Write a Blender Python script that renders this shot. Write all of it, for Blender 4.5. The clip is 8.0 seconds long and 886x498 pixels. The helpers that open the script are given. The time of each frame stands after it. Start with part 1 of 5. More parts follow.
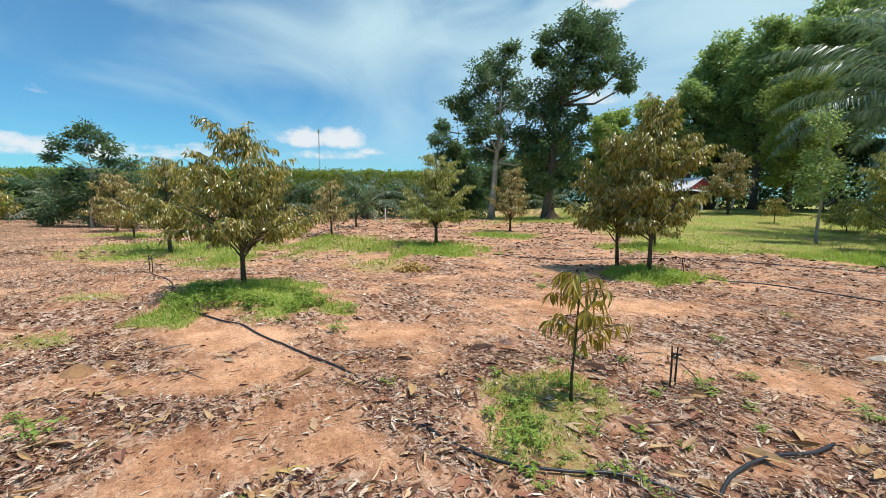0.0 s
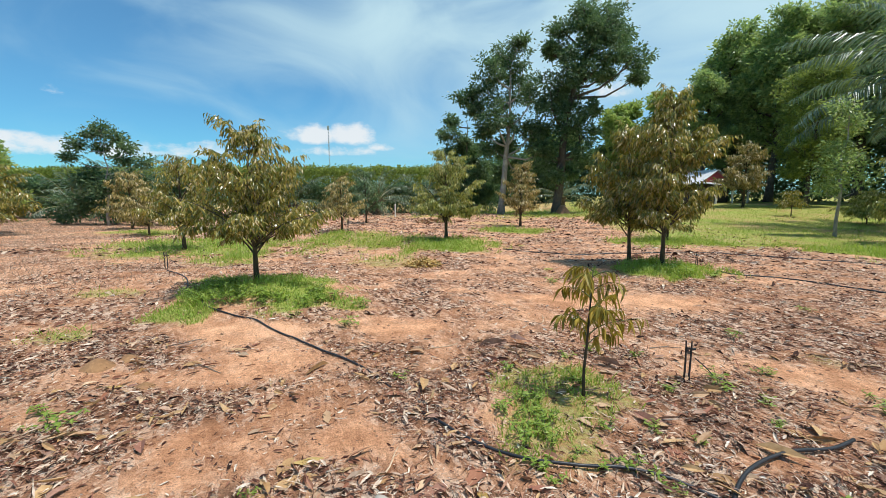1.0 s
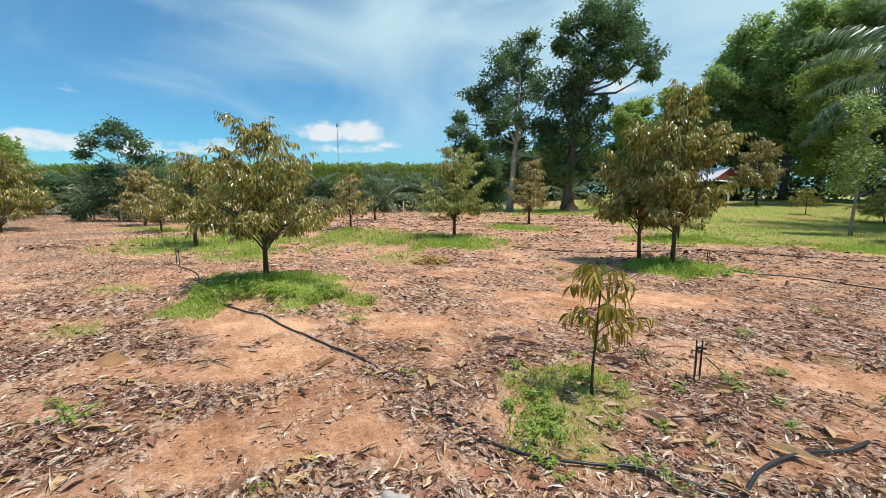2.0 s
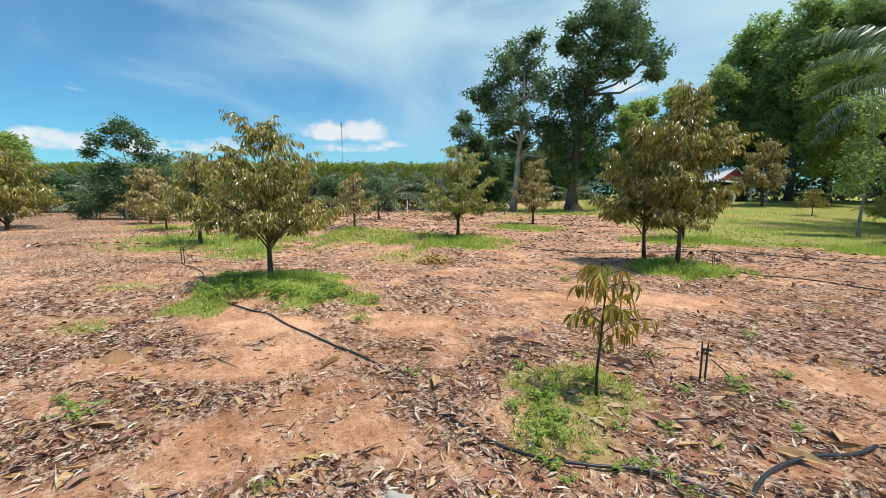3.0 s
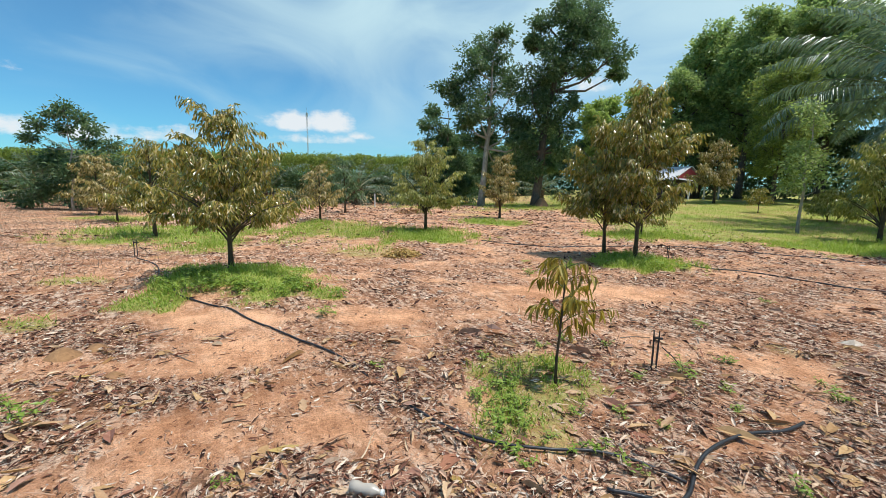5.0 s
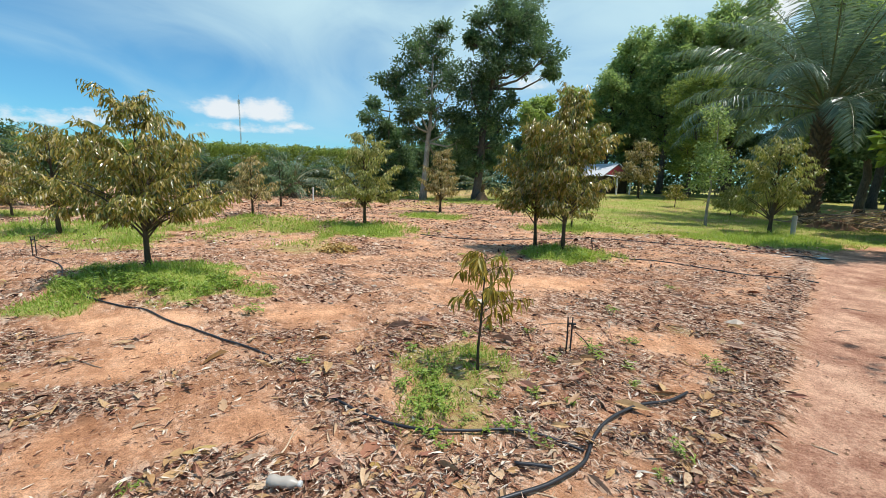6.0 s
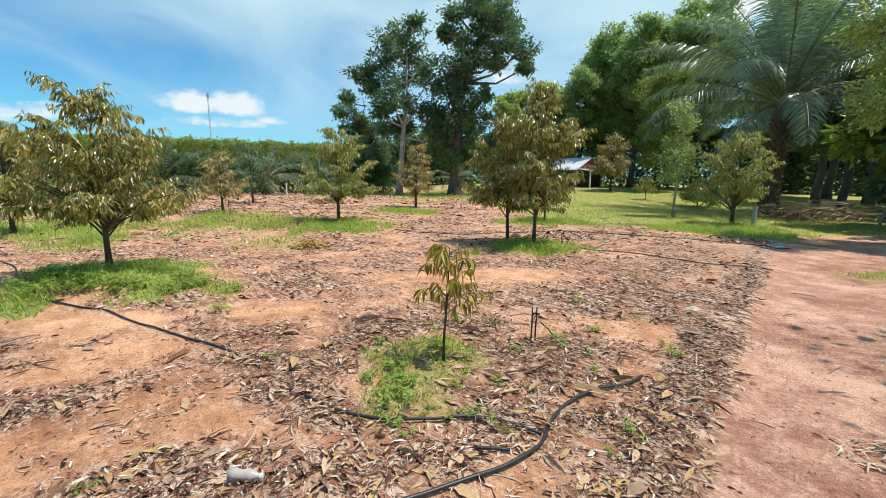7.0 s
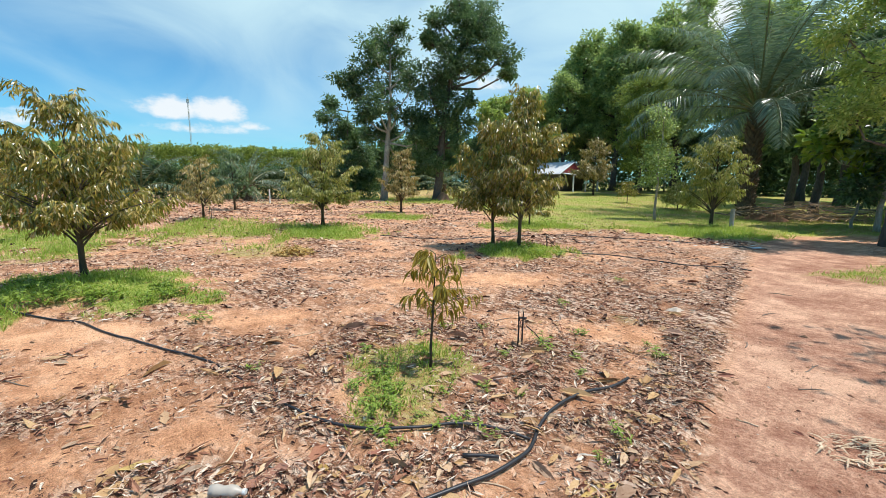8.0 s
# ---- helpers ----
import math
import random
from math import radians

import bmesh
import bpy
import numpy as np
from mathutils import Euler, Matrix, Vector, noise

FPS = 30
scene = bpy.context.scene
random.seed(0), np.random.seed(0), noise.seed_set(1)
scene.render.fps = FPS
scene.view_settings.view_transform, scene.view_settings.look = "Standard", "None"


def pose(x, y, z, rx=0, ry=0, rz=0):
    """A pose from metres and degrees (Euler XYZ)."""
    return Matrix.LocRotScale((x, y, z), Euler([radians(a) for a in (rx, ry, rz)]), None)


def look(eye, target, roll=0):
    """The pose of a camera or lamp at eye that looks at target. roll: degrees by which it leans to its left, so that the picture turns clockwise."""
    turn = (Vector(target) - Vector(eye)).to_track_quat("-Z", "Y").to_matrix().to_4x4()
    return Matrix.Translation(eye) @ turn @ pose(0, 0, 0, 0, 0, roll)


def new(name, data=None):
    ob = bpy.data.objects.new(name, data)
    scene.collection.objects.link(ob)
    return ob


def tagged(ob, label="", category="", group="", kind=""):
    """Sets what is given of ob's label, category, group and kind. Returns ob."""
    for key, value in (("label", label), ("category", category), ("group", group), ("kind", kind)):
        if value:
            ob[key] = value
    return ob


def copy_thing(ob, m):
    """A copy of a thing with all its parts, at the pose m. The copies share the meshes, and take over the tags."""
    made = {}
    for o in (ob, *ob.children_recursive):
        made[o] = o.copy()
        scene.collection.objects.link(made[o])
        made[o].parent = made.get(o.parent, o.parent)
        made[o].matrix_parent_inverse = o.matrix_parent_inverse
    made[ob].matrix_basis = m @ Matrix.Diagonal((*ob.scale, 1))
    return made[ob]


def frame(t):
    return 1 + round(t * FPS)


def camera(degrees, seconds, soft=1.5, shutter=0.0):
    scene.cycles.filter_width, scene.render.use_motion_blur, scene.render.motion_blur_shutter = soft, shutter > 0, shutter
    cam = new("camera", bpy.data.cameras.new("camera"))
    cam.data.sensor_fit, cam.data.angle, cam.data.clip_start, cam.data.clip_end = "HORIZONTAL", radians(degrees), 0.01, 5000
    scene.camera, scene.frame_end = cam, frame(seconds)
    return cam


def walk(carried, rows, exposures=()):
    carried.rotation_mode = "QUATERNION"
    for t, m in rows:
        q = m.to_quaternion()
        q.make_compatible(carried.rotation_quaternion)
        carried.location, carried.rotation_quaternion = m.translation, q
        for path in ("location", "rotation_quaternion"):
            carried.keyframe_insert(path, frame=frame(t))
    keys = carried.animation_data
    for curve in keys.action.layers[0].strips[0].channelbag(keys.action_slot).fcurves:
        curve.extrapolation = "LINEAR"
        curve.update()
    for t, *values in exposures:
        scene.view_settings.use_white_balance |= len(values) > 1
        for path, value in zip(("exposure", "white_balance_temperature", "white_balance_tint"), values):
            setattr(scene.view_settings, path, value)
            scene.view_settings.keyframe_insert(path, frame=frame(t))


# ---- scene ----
cam = camera(94.5, 8.0, soft=0.6)
PATH = [
    (0, (-0.047, 0.106, 1.564), (-0.115, 2.091, 1.328), 0.1),
    (0.5, (-0.054, 0.107, 1.56), (-0.141, 2.09, 1.317), -0.2),
    (1, (-0.055, 0.105, 1.558), (-0.171, 2.085, 1.3), -0.4),
    (1.5, (-0.053, 0.103, 1.556), (-0.194, 2.08, 1.289), -0.4),
    (3, (-0.065, 0.111, 1.557), (-0.237, 2.085, 1.285), -0.1),
    (3.5, (-0.06, 0.111, 1.555), (-0.24, 2.084, 1.28), -0.0),
    (4, (-0.056, 0.109, 1.554), (-0.225, 2.082, 1.275), 0.1),
    (4.2, (-0.054, 0.11, 1.55), (-0.206, 2.084, 1.269), 0.2),
    (5.3, (-0.018, 0.058, 1.56), (0.041, 2.033, 1.251), 0.9),
    (5.5, (0.016, 0.041, 1.565), (0.132, 2.013, 1.251), 1.0),
    (6, (0.113, -0.023, 1.58), (0.367, 1.934, 1.254), 1.3),
    (6.5, (0.19, -0.08, 1.586), (0.521, 1.863, 1.246), 1.3),
    (7, (0.221, -0.098, 1.579), (0.578, 1.838, 1.231), 0.9),
    (7.5, (0.222, -0.091, 1.582), (0.602, 1.843, 1.242), 0.5),
    (8, (0.226, -0.08, 1.582), (0.651, 1.847, 1.258), 0.5),
]
walk(cam, [(t, look(eye, target, roll)) for t, eye, target, roll in PATH],
     exposures=((0.0, -0.14), (4.2, -0.14), (5.5, -0.13), (6.5, -0.06), (8.0, 0.0)))

# ---- daylight ----
SUN_AZ, SUN_EL = 104.0, 68.0      # degrees, clockwise from +y; height over the horizon
sun_way = Vector((math.sin(radians(SUN_AZ)) * math.cos(radians(SUN_EL)),
                  math.cos(radians(SUN_AZ)) * math.cos(radians(SUN_EL)), math.sin(radians(SUN_EL))))
sun = new("sun", bpy.data.lights.new("sun", "SUN"))
sun.data.energy, sun.data.angle, sun.data.color = 5.0, radians(0.6), (1.0, 0.965, 0.92)
sun.matrix_world = look(sun_way * 60, (0, 0, 0))


class Nodes:
    """Short hand for a node tree."""

    def __init__(self, tree):
        self.tree = tree
        tree.nodes.clear()

    def add(self, kind, props=None, **inputs):
        n = self.tree.nodes.new(kind)
        for k, v in (props or {}).items():
            setattr(n, k, v)
        for k, v in inputs.items():
            self.put(n, k.replace("_", " "), v)
        return n

    def put(self, n, key, v):
        socket = n.inputs[int(key[1:])] if key[0] == "i" and key[1:].isdigit() else n.inputs[key]
        if isinstance(v, bpy.types.NodeSocket):
            self.tree.links.new(v, socket)
        else:
            socket.default_value = v

    def math(self, op, a, b=0.0, c=0.0, clamp=False):
        return self.add("ShaderNodeMath", {"operation": op, "use_clamp": clamp}, i0=a, i1=b, i2=c).outputs[0]

    def noise(self, vector, scale, detail=4.0, rough=0.55, distort=0.0):
        return self.add("ShaderNodeTexNoise", Vector=vector, Scale=scale, Detail=detail, Roughness=rough, Distortion=distort).outputs["Fac"]

    def ramp(self, fac, stops, mode="LINEAR"):
        n = self.add("ShaderNodeValToRGB", Fac=fac)
        n.color_ramp.interpolation = mode
        el = n.color_ramp.elements
        while len(el) < len(stops):
            el.new(0.5)
        for e, (p, c) in zip(el, stops):
            e.position, e.color = p, (*c, 1) if len(c) == 3 else c
        return n.outputs["Color"]

    def mix(self, fac, a, b, blend="MIX"):
        n = self.add("ShaderNodeMix", {"data_type": "RGBA", "blend_type": blend})
        self.put(n, "i0", fac), self.put(n, "i6", a), self.put(n, "i7", b)
        return n.outputs[2]


def make_world():
    """Hazy blue tropical sky with thin streaks high up and small heaps over the horizon."""
    world = bpy.data.worlds.new("sky")
    scene.world = world
    world.use_nodes = True
    n = Nodes(world.node_tree)
    sky = n.add("ShaderNodeTexSky", {"sky_type": "NISHITA", "sun_disc": False, "sun_elevation": radians(SUN_EL),
                                     "sun_rotation": radians(SUN_AZ), "air_density": 1.0, "dust_density": 0.35, "ozone_density": 2.0})
    tint = n.mix(1.0, sky.outputs[0], (0.48, 1.08, 1.32, 1), "MULTIPLY")
    way = n.add("ShaderNodeTexCoord").outputs["Generated"]
    sep = n.add("ShaderNodeSeparateXYZ", Vector=way)
    x, y, z = sep.outputs
    az = n.math("ARCTAN2", x, y)
    el = n.math("ARCSINE", z)
    flat = n.add("ShaderNodeCombineXYZ", X=az, Y=el, Z=0.0).outputs[0]
    # streaks: noise on a sheet high over the ground
    zz = n.math("ADD", n.math("MAXIMUM", z, 0.0), 0.12)
    sheet = n.add("ShaderNodeCombineXYZ", X=n.math("DIVIDE", x, zz), Y=n.math("DIVIDE", y, zz), Z=0.0).outputs[0]
    turned = n.add("ShaderNodeMapping", Vector=flat, Rotation=(0, 0, 0.6), Scale=(1.0, 1.9, 1.0)).outputs[0]
    wisps = n.noise(turned, 2.3, 6.0, 0.5, 1.6)
    broad = n.noise(sheet, 0.5, 2.0, 0.5, 0.5)
    cover = n.math("ADD", n.math("MULTIPLY", wisps, 0.85), n.math("MULTIPLY", broad, 0.5))
    to_sun = n.math("ADD", n.math("MULTIPLY", x, 0.84), n.math("MULTIPLY", y, 0.5))
    cover = n.math("ADD", cover, n.math("MULTIPLY", to_sun, 0.34))
    for a, e, wa, we, k in ((-8.0, 21.0, 13.0, 4.5, 0.16), (-27.0, 17.0, 7.0, 3.5, 0.12), (-18.0, 12.5, 7.0, 2.0, -0.12), (-55.0, 20.0, 14.0, 7.0, -0.06)):
        dx = n.math("DIVIDE", n.math("SUBTRACT", az, radians(a)), radians(wa))
        dy = n.math("DIVIDE", n.math("SUBTRACT", el, radians(e)), radians(we))
        d2 = n.math("ADD", n.math("MULTIPLY", dx, dx), n.math("MULTIPLY", dy, dy))
        cover = n.math("ADD", cover, n.math("MULTIPLY", n.math("EXPONENT", n.math("MULTIPLY", d2, -1.0)), k))
    streak = n.add("ShaderNodeMapRange", {"interpolation_type": "SMOOTHSTEP"}, Value=cover, i1=0.5, i2=1.12, i3=0.06, i4=0.95).outputs[0]
    low = n.add("ShaderNodeMapRange", {"interpolation_type": "SMOOTHSTEP"}, Value=el, i1=0.0, i2=0.26, i3=0.2, i4=1.0).outputs[0]
    streak = n.math("MULTIPLY", streak, low)
    # heaps
    puff = n.noise(n.add("ShaderNodeMapping", Vector=flat, Scale=(1.0, 1.6, 1.0)).outputs[0], 19.0, 8.0, 0.6)
    heap = None
    for a, e, wa, we, s in ((-20.4, 7.6, 3.6, 1.8, 1.1), (-15.6, 7.8, 3.3, 2.0, 1.15), (-17.5, 5.8, 7.0, 1.2, 0.6), (-11.5, 6.4, 2.6, 1.0, 0.5), (-48.0, 5.0, 5.2, 1.6, 0.95),
                            (-40.5, 5.0, 3.6, 1.6, 0.75), (-33.5, 5.1, 6.0, 1.7, 0.7), (-15.7, 15.3, 1.7, 1.0, 0.35), (-45.3, 10.5, 2.2, 0.9, 0.4), (19.6, 22.8, 5.0, 2.5, 0.7),
                            (18.7, 12.5, 2.6, 1.6, 0.7), (43.2, 17.6, 3.2, 3.6, 1.1), (-64.0, 6.0, 7.0, 1.8, 0.8)):
        dx = n.math("DIVIDE", n.math("SUBTRACT", az, radians(a)), radians(wa))
        dy = n.math("DIVIDE", n.math("SUBTRACT", el, radians(e)), radians(we))
        under = n.math("MULTIPLY", n.math("MINIMUM", dy, 0.0), 1.5)
        b = n.math("SUBTRACT", s, n.math("ADD", n.math("MULTIPLY", dx, dx), n.math("ADD", n.math("MULTIPLY", dy, dy), n.math("MULTIPLY", under, under))))
        heap = b if heap is None else n.math("MAXIMUM", heap, b)
    heap = n.math("ADD", heap, n.math("MULTIPLY", n.math("SUBTRACT", puff, 0.5), 2.6))
    heap = n.add("ShaderNodeMapRange", {"interpolation_type": "SMOOTHSTEP"}, Value=heap, i1=0.0, i2=0.95, i3=0.0, i4=0.88).outputs[0]
    c1 = n.mix(streak, tint, (5.5, 7.7, 8.5, 1))
    c2 = n.mix(heap, c1, (8.3, 8.6, 8.8, 1))
    bg = n.add("ShaderNodeBackground", Color=c2, Strength=0.114)
    out = n.add("ShaderNodeOutputWorld")
    n.put(out, "Surface", bg.outputs[0])


make_world()


# ---- materials ----
def material(name):
    m = bpy.data.materials.new(name)
    m.use_nodes = True
    return m, Nodes(m.node_tree)


def finish(n, shader):
    out = n.add("ShaderNodeOutputMaterial")
    n.put(out, "Surface", shader)


def bump(n, height, strength, distance):
    return n.add("ShaderNodeBump", Strength=strength, Distance=distance, Height=height).outputs[0]


def leaf_material(name, stops, rough=0.42, through_it=0.3, glow=(0.25, 0.32, 0.03), spec=0.5):
    """Leaves: each island its own tint, mottled, with light coming through the blade."""
    m, n = material(name)
    geo = n.add("ShaderNodeNewGeometry")
    ob = n.add("ShaderNodeTexCoord").outputs["Object"]
    mottle = n.noise(ob, 9.0, 3.0)
    patch = n.noise(ob, 1.3, 2.0)
    fac = n.math("ADD", n.math("MULTIPLY", geo.outputs["Random Per Island"], 0.62), n.math("MULTIPLY", n.math("ADD", mottle, patch), 0.19), clamp=True)
    col = n.ramp(fac, stops)
    p = n.add("ShaderNodeBsdfPrincipled", Base_Color=col, Roughness=rough)
    n.put(p, "Specular IOR Level", spec)
    tr = n.add("ShaderNodeBsdfTranslucent", Color=n.mix(0.6, col, (*glow, 1)))
    mx = n.add("ShaderNodeMixShader", Fac=through_it)
    n.put(mx, "i1", p.outputs[0]), n.put(mx, "i2", tr.outputs[0])
    finish(n, mx.outputs[0])
    return m


def bark_material(name, dark, light, scale=9.0, moss=0.0):
    m, n = material(name)
    ob = n.add("ShaderNodeTexCoord").outputs["Object"]
    long_ = n.add("ShaderNodeMapping", Vector=ob, Scale=(1, 1, 0.25)).outputs[0]
    a = n.noise(long_, scale * 3, 6.0, 0.65)
    b = n.noise(ob, scale * 0.4, 3.0)
    col = n.ramp(a, [(0.25, dark), (0.7, light)])
    spots = n.ramp(b, [(0.52, (0, 0, 0)), (0.62, (1, 1, 1))])
    col = n.mix(n.math("MULTIPLY", spots, 0.35 + moss), col, (light[0] * 1.25, light[1] * 1.3, light[2] * 1.2, 1))
    p = n.add("ShaderNodeBsdfPrincipled", Base_Color=col, Roughness=0.9, Normal=bump(n, a, 0.6, 0.02))
    finish(n, p.outputs[0])
    return m


def plain_material(name, a, b, scale=20.0, rough=0.6, metal=0.0, relief=0.15):
    m, n = material(name)
    ob = n.add("ShaderNodeTexCoord").outputs["Object"]
    fine, wide = n.noise(ob, scale, 5.0, 0.6), n.noise(ob, scale * 0.13, 2.0)
    col = n.ramp(n.math("ADD", n.math("MULTIPLY", fine, 0.6), n.math("MULTIPLY", wide, 0.4)), [(0.3, a), (0.7, b)])
    p = n.add("ShaderNodeBsdfPrincipled", Base_Color=col, Roughness=rough, Metallic=metal, Normal=bump(n, fine, relief, 0.01))
    finish(n, p.outputs[0])
    return m


def litter_material(name, stops, rough=0.75):
    """Dry leaves and straw: a tint for each piece, ribs and blotches."""
    m, n = material(name)
    geo = n.add("ShaderNodeNewGeometry")
    info = n.add("ShaderNodeObjectInfo")
    ob = n.add("ShaderNodeTexCoord").outputs["Object"]
    blotch = n.noise(ob, 35.0, 4.0, 0.6)
    fac = n.math("FRACT", n.math("ADD", geo.outputs["Random Per Island"], info.outputs["Random"]))
    col = n.ramp(fac, stops)
    rib = n.noise(n.add("ShaderNodeMapping", Vector=ob, Scale=(1.0, 6.0, 1.0)).outputs[0], 9.0, 4.0, 0.6)
    worn = n.ramp(n.math("ADD", n.math("MULTIPLY", blotch, 0.5), n.math("MULTIPLY", rib, 0.5)), [(0.38, (0, 0, 0)), (0.62, (1, 1, 1))])
    col = n.mix(n.math("MULTIPLY", worn, 0.7), col, n.mix(1.0, col, (0.6, 0.5, 0.42, 1), "MULTIPLY"))
    p = n.add("ShaderNodeBsdfPrincipled", Base_Color=col, Roughness=rough, Normal=bump(n, blotch, 0.4, 0.004))
    n.put(p, "Specular IOR Level", 0.22)
    finish(n, p.outputs[0])
    return m


def ground_material():
    """Orange sandy loam, trodden path, leaf mould and turf, by the zones kept in the ground's attribute."""
    m, n = material("sandy_loam")
    ob = n.add("ShaderNodeTexCoord").outputs["Object"]
    zone = n.add("ShaderNodeVertexColor", {"layer_name": "zone"}).outputs["Color"]
    turf, mould, path = n.add("ShaderNodeSeparateColor", Color=zone).outputs[:3]
    wide, mid = n.noise(ob, 0.55, 4.0), n.noise(ob, 3.2, 5.0, 0.6)
    fine, grit = n.noise(ob, 26.0, 5.0, 0.65), n.noise(ob, 130.0, 3.0, 0.6)
    tone = n.math("ADD", n.math("ADD", n.math("MULTIPLY", wide, 0.35), n.math("MULTIPLY", mid, 0.35)), n.math("MULTIPLY", fine, 0.3))
    soil = n.ramp(tone, [(0.36, (0.30, 0.13, 0.062)), (0.47, (0.53, 0.268, 0.143)), (0.58, (0.81, 0.46, 0.27))])
    pathc = n.ramp(tone, [(0.38, (0.25, 0.105, 0.065)), (0.48, (0.42, 0.222, 0.146)), (0.58, (0.68, 0.42, 0.285))])
    soil = n.mix(path, soil, pathc)
    clods = n.ramp(n.add("ShaderNodeTexVoronoi", Vector=ob, Scale=38.0).outputs["Distance"], [(0.05, (1, 1, 1)), (0.16, (0, 0, 0))])
    soil = n.mix(n.math("MULTIPLY", clods, 0.45), soil, (0.25, 0.12, 0.065, 1))
    soil = n.mix(1.0, soil, n.ramp(grit, [(0.3, (0.58, 0.54, 0.5)), (0.56, (1.28, 1.24, 1.2))]), "MULTIPLY")
    # rotted bits: long cells, turned two ways
    bits = None
    for turn, sc in ((0.4, 34.0), (1.7, 42.0), (2.6, 27.0)):
        mp = n.add("ShaderNodeMapping", Vector=ob, Rotation=(0, 0, turn)).outputs[0]
        mp = n.add("ShaderNodeMapping", Vector=mp, Scale=(1.0, 0.26, 1.0)).outputs[0]
        v = n.add("ShaderNodeTexVoronoi", Vector=mp, Scale=sc)
        c = v.outputs["Color"]
        bits = c if bits is None else n.mix(0.5, bits, c)
    pick = n.add("ShaderNodeSeparateColor", Color=bits).outputs[0]
    # darkest tones also paint the small shadows between litter pieces
    straw = n.ramp(pick, [(0.3, (0.05, 0.022, 0.015)), (0.42, (0.21, 0.095, 0.062)), (0.53, (0.49, 0.275, 0.18)), (0.66, (0.80, 0.61, 0.46))])
    strew = n.math("MULTIPLY", mould, n.ramp(n.math("ADD", n.math("MULTIPLY", mid, 0.6), n.math("MULTIPLY", fine, 0.4)), [(0.36, (0.25, 0.25, 0.25)), (0.56, (1, 1, 1))]), clamp=True)
    col = n.mix(strew, soil, straw)
    green = n.ramp(n.math("ADD", n.math("MULTIPLY", fine, 0.5), n.math("MULTIPLY", mid, 0.5)), [(0.3, (0.13, 0.20, 0.028)), (0.5, (0.25, 0.34, 0.05)), (0.7, (0.42, 0.43, 0.12))])
    col = n.mix(n.math("MULTIPLY", turf, n.ramp(n.math("ADD", n.math("MULTIPLY", turf, 0.28), n.math("ADD", n.math("MULTIPLY", fine, 0.5), n.math("MULTIPLY", mid, 0.3))), [(0.46, (0.05, 0.05, 0.05)), (0.62, (0.92, 0.92, 0.92))]), clamp=True), col, green)
    h = n.math("ADD", n.math("ADD", n.math("MULTIPLY", fine, 0.6), n.math("MULTIPLY", grit, 0.25)), n.math("MULTIPLY", n.math("MULTIPLY", pick, strew), 0.7))
    p = n.add("ShaderNodeBsdfPrincipled", Base_Color=col, Roughness=0.95, Normal=bump(n, h, 1.0, 0.05))
    n.put(p, "Specular IOR Level", 0.2)
    finish(n, p.outputs[0])
    return m


GROUND = ground_material()
# durian tints: dark end paints inner crown shade, pale end paints silver highlights
DURIAN_LEAF = leaf_material("durian_leaf", [(0.2, (0.05, 0.065, 0.016)), (0.4, (0.16, 0.175, 0.035)), (0.56, (0.32, 0.255, 0.045)), (0.72, (0.47, 0.345, 0.09)), (0.85, (0.68, 0.60, 0.40))], 0.25, 0.28, (0.5, 0.5, 0.06), 0.75)
DURIAN_RED = leaf_material("bronze_durian_leaf", [(0.2, (0.09, 0.085, 0.022)), (0.45, (0.29, 0.235, 0.06)), (0.65, (0.48, 0.36, 0.13)), (0.85, (0.64, 0.54, 0.32))], 0.3, 0.28, (0.5, 0.42, 0.08), 0.65)
# wood, forest and sunlit leaves: contrast of lit and shaded foliage put into the tints
WOOD_LEAF = leaf_material("wood_leaf", [(0.15, (0.065, 0.125, 0.055)), (0.45, (0.21, 0.31, 0.115)), (0.8, (0.52, 0.57, 0.22))], 0.4, 0.5, (0.44, 0.60, 0.15), 0.7)
DURIAN_BRIGHT = leaf_material("yellow_durian_leaf", [(0.2, (0.09, 0.12, 0.03)), (0.45, (0.26, 0.29, 0.06)), (0.7, (0.46, 0.42, 0.12)), (0.85, (0.62, 0.56, 0.28))], 0.36, 0.36, (0.44, 0.46, 0.06), 0.6)
SAPLING_LEAF = leaf_material("sapling_leaf", [(0.15, (0.11, 0.11, 0.02)), (0.45, (0.34, 0.26, 0.035)), (0.8, (0.58, 0.42, 0.08))], 0.36, 0.3, (0.5, 0.38, 0.03), 0.55)
FOREST_LEAF = leaf_material("forest_leaf", [(0.15, (0.028, 0.058, 0.03)), (0.45, (0.07, 0.13, 0.06)), (0.8, (0.19, 0.27, 0.115))], 0.4, 0.36, (0.22, 0.38, 0.11), 0.6)
BRIGHT_LEAF = leaf_material("sunlit_leaf", [(0.15, (0.11, 0.19, 0.05)), (0.45, (0.29, 0.39, 0.10)), (0.8, (0.56, 0.59, 0.2))], 0.42, 0.5, (0.44, 0.58, 0.1), 0.6)
HEDGE_LEAF = leaf_material("plantation_leaf", [(0.15, (0.08, 0.14, 0.04)), (0.5, (0.21, 0.28, 0.06)), (0.85, (0.40, 0.46, 0.10))], 0.6, 0.45, (0.42, 0.5, 0.1))
PALM_LEAF = leaf_material("palm_leaf", [(0.15, (0.07, 0.125, 0.085)), (0.5, (0.15, 0.23, 0.15)), (0.85, (0.30, 0.38, 0.27))], 0.3, 0.3, (0.26, 0.38, 0.16), 0.75)
GRASS = leaf_material("grass_blade", [(0.1, (0.13, 0.22, 0.03)), (0.45, (0.28, 0.39, 0.055)), (0.8, (0.52, 0.55, 0.16))], 0.5, 0.45, (0.5, 0.65, 0.06))
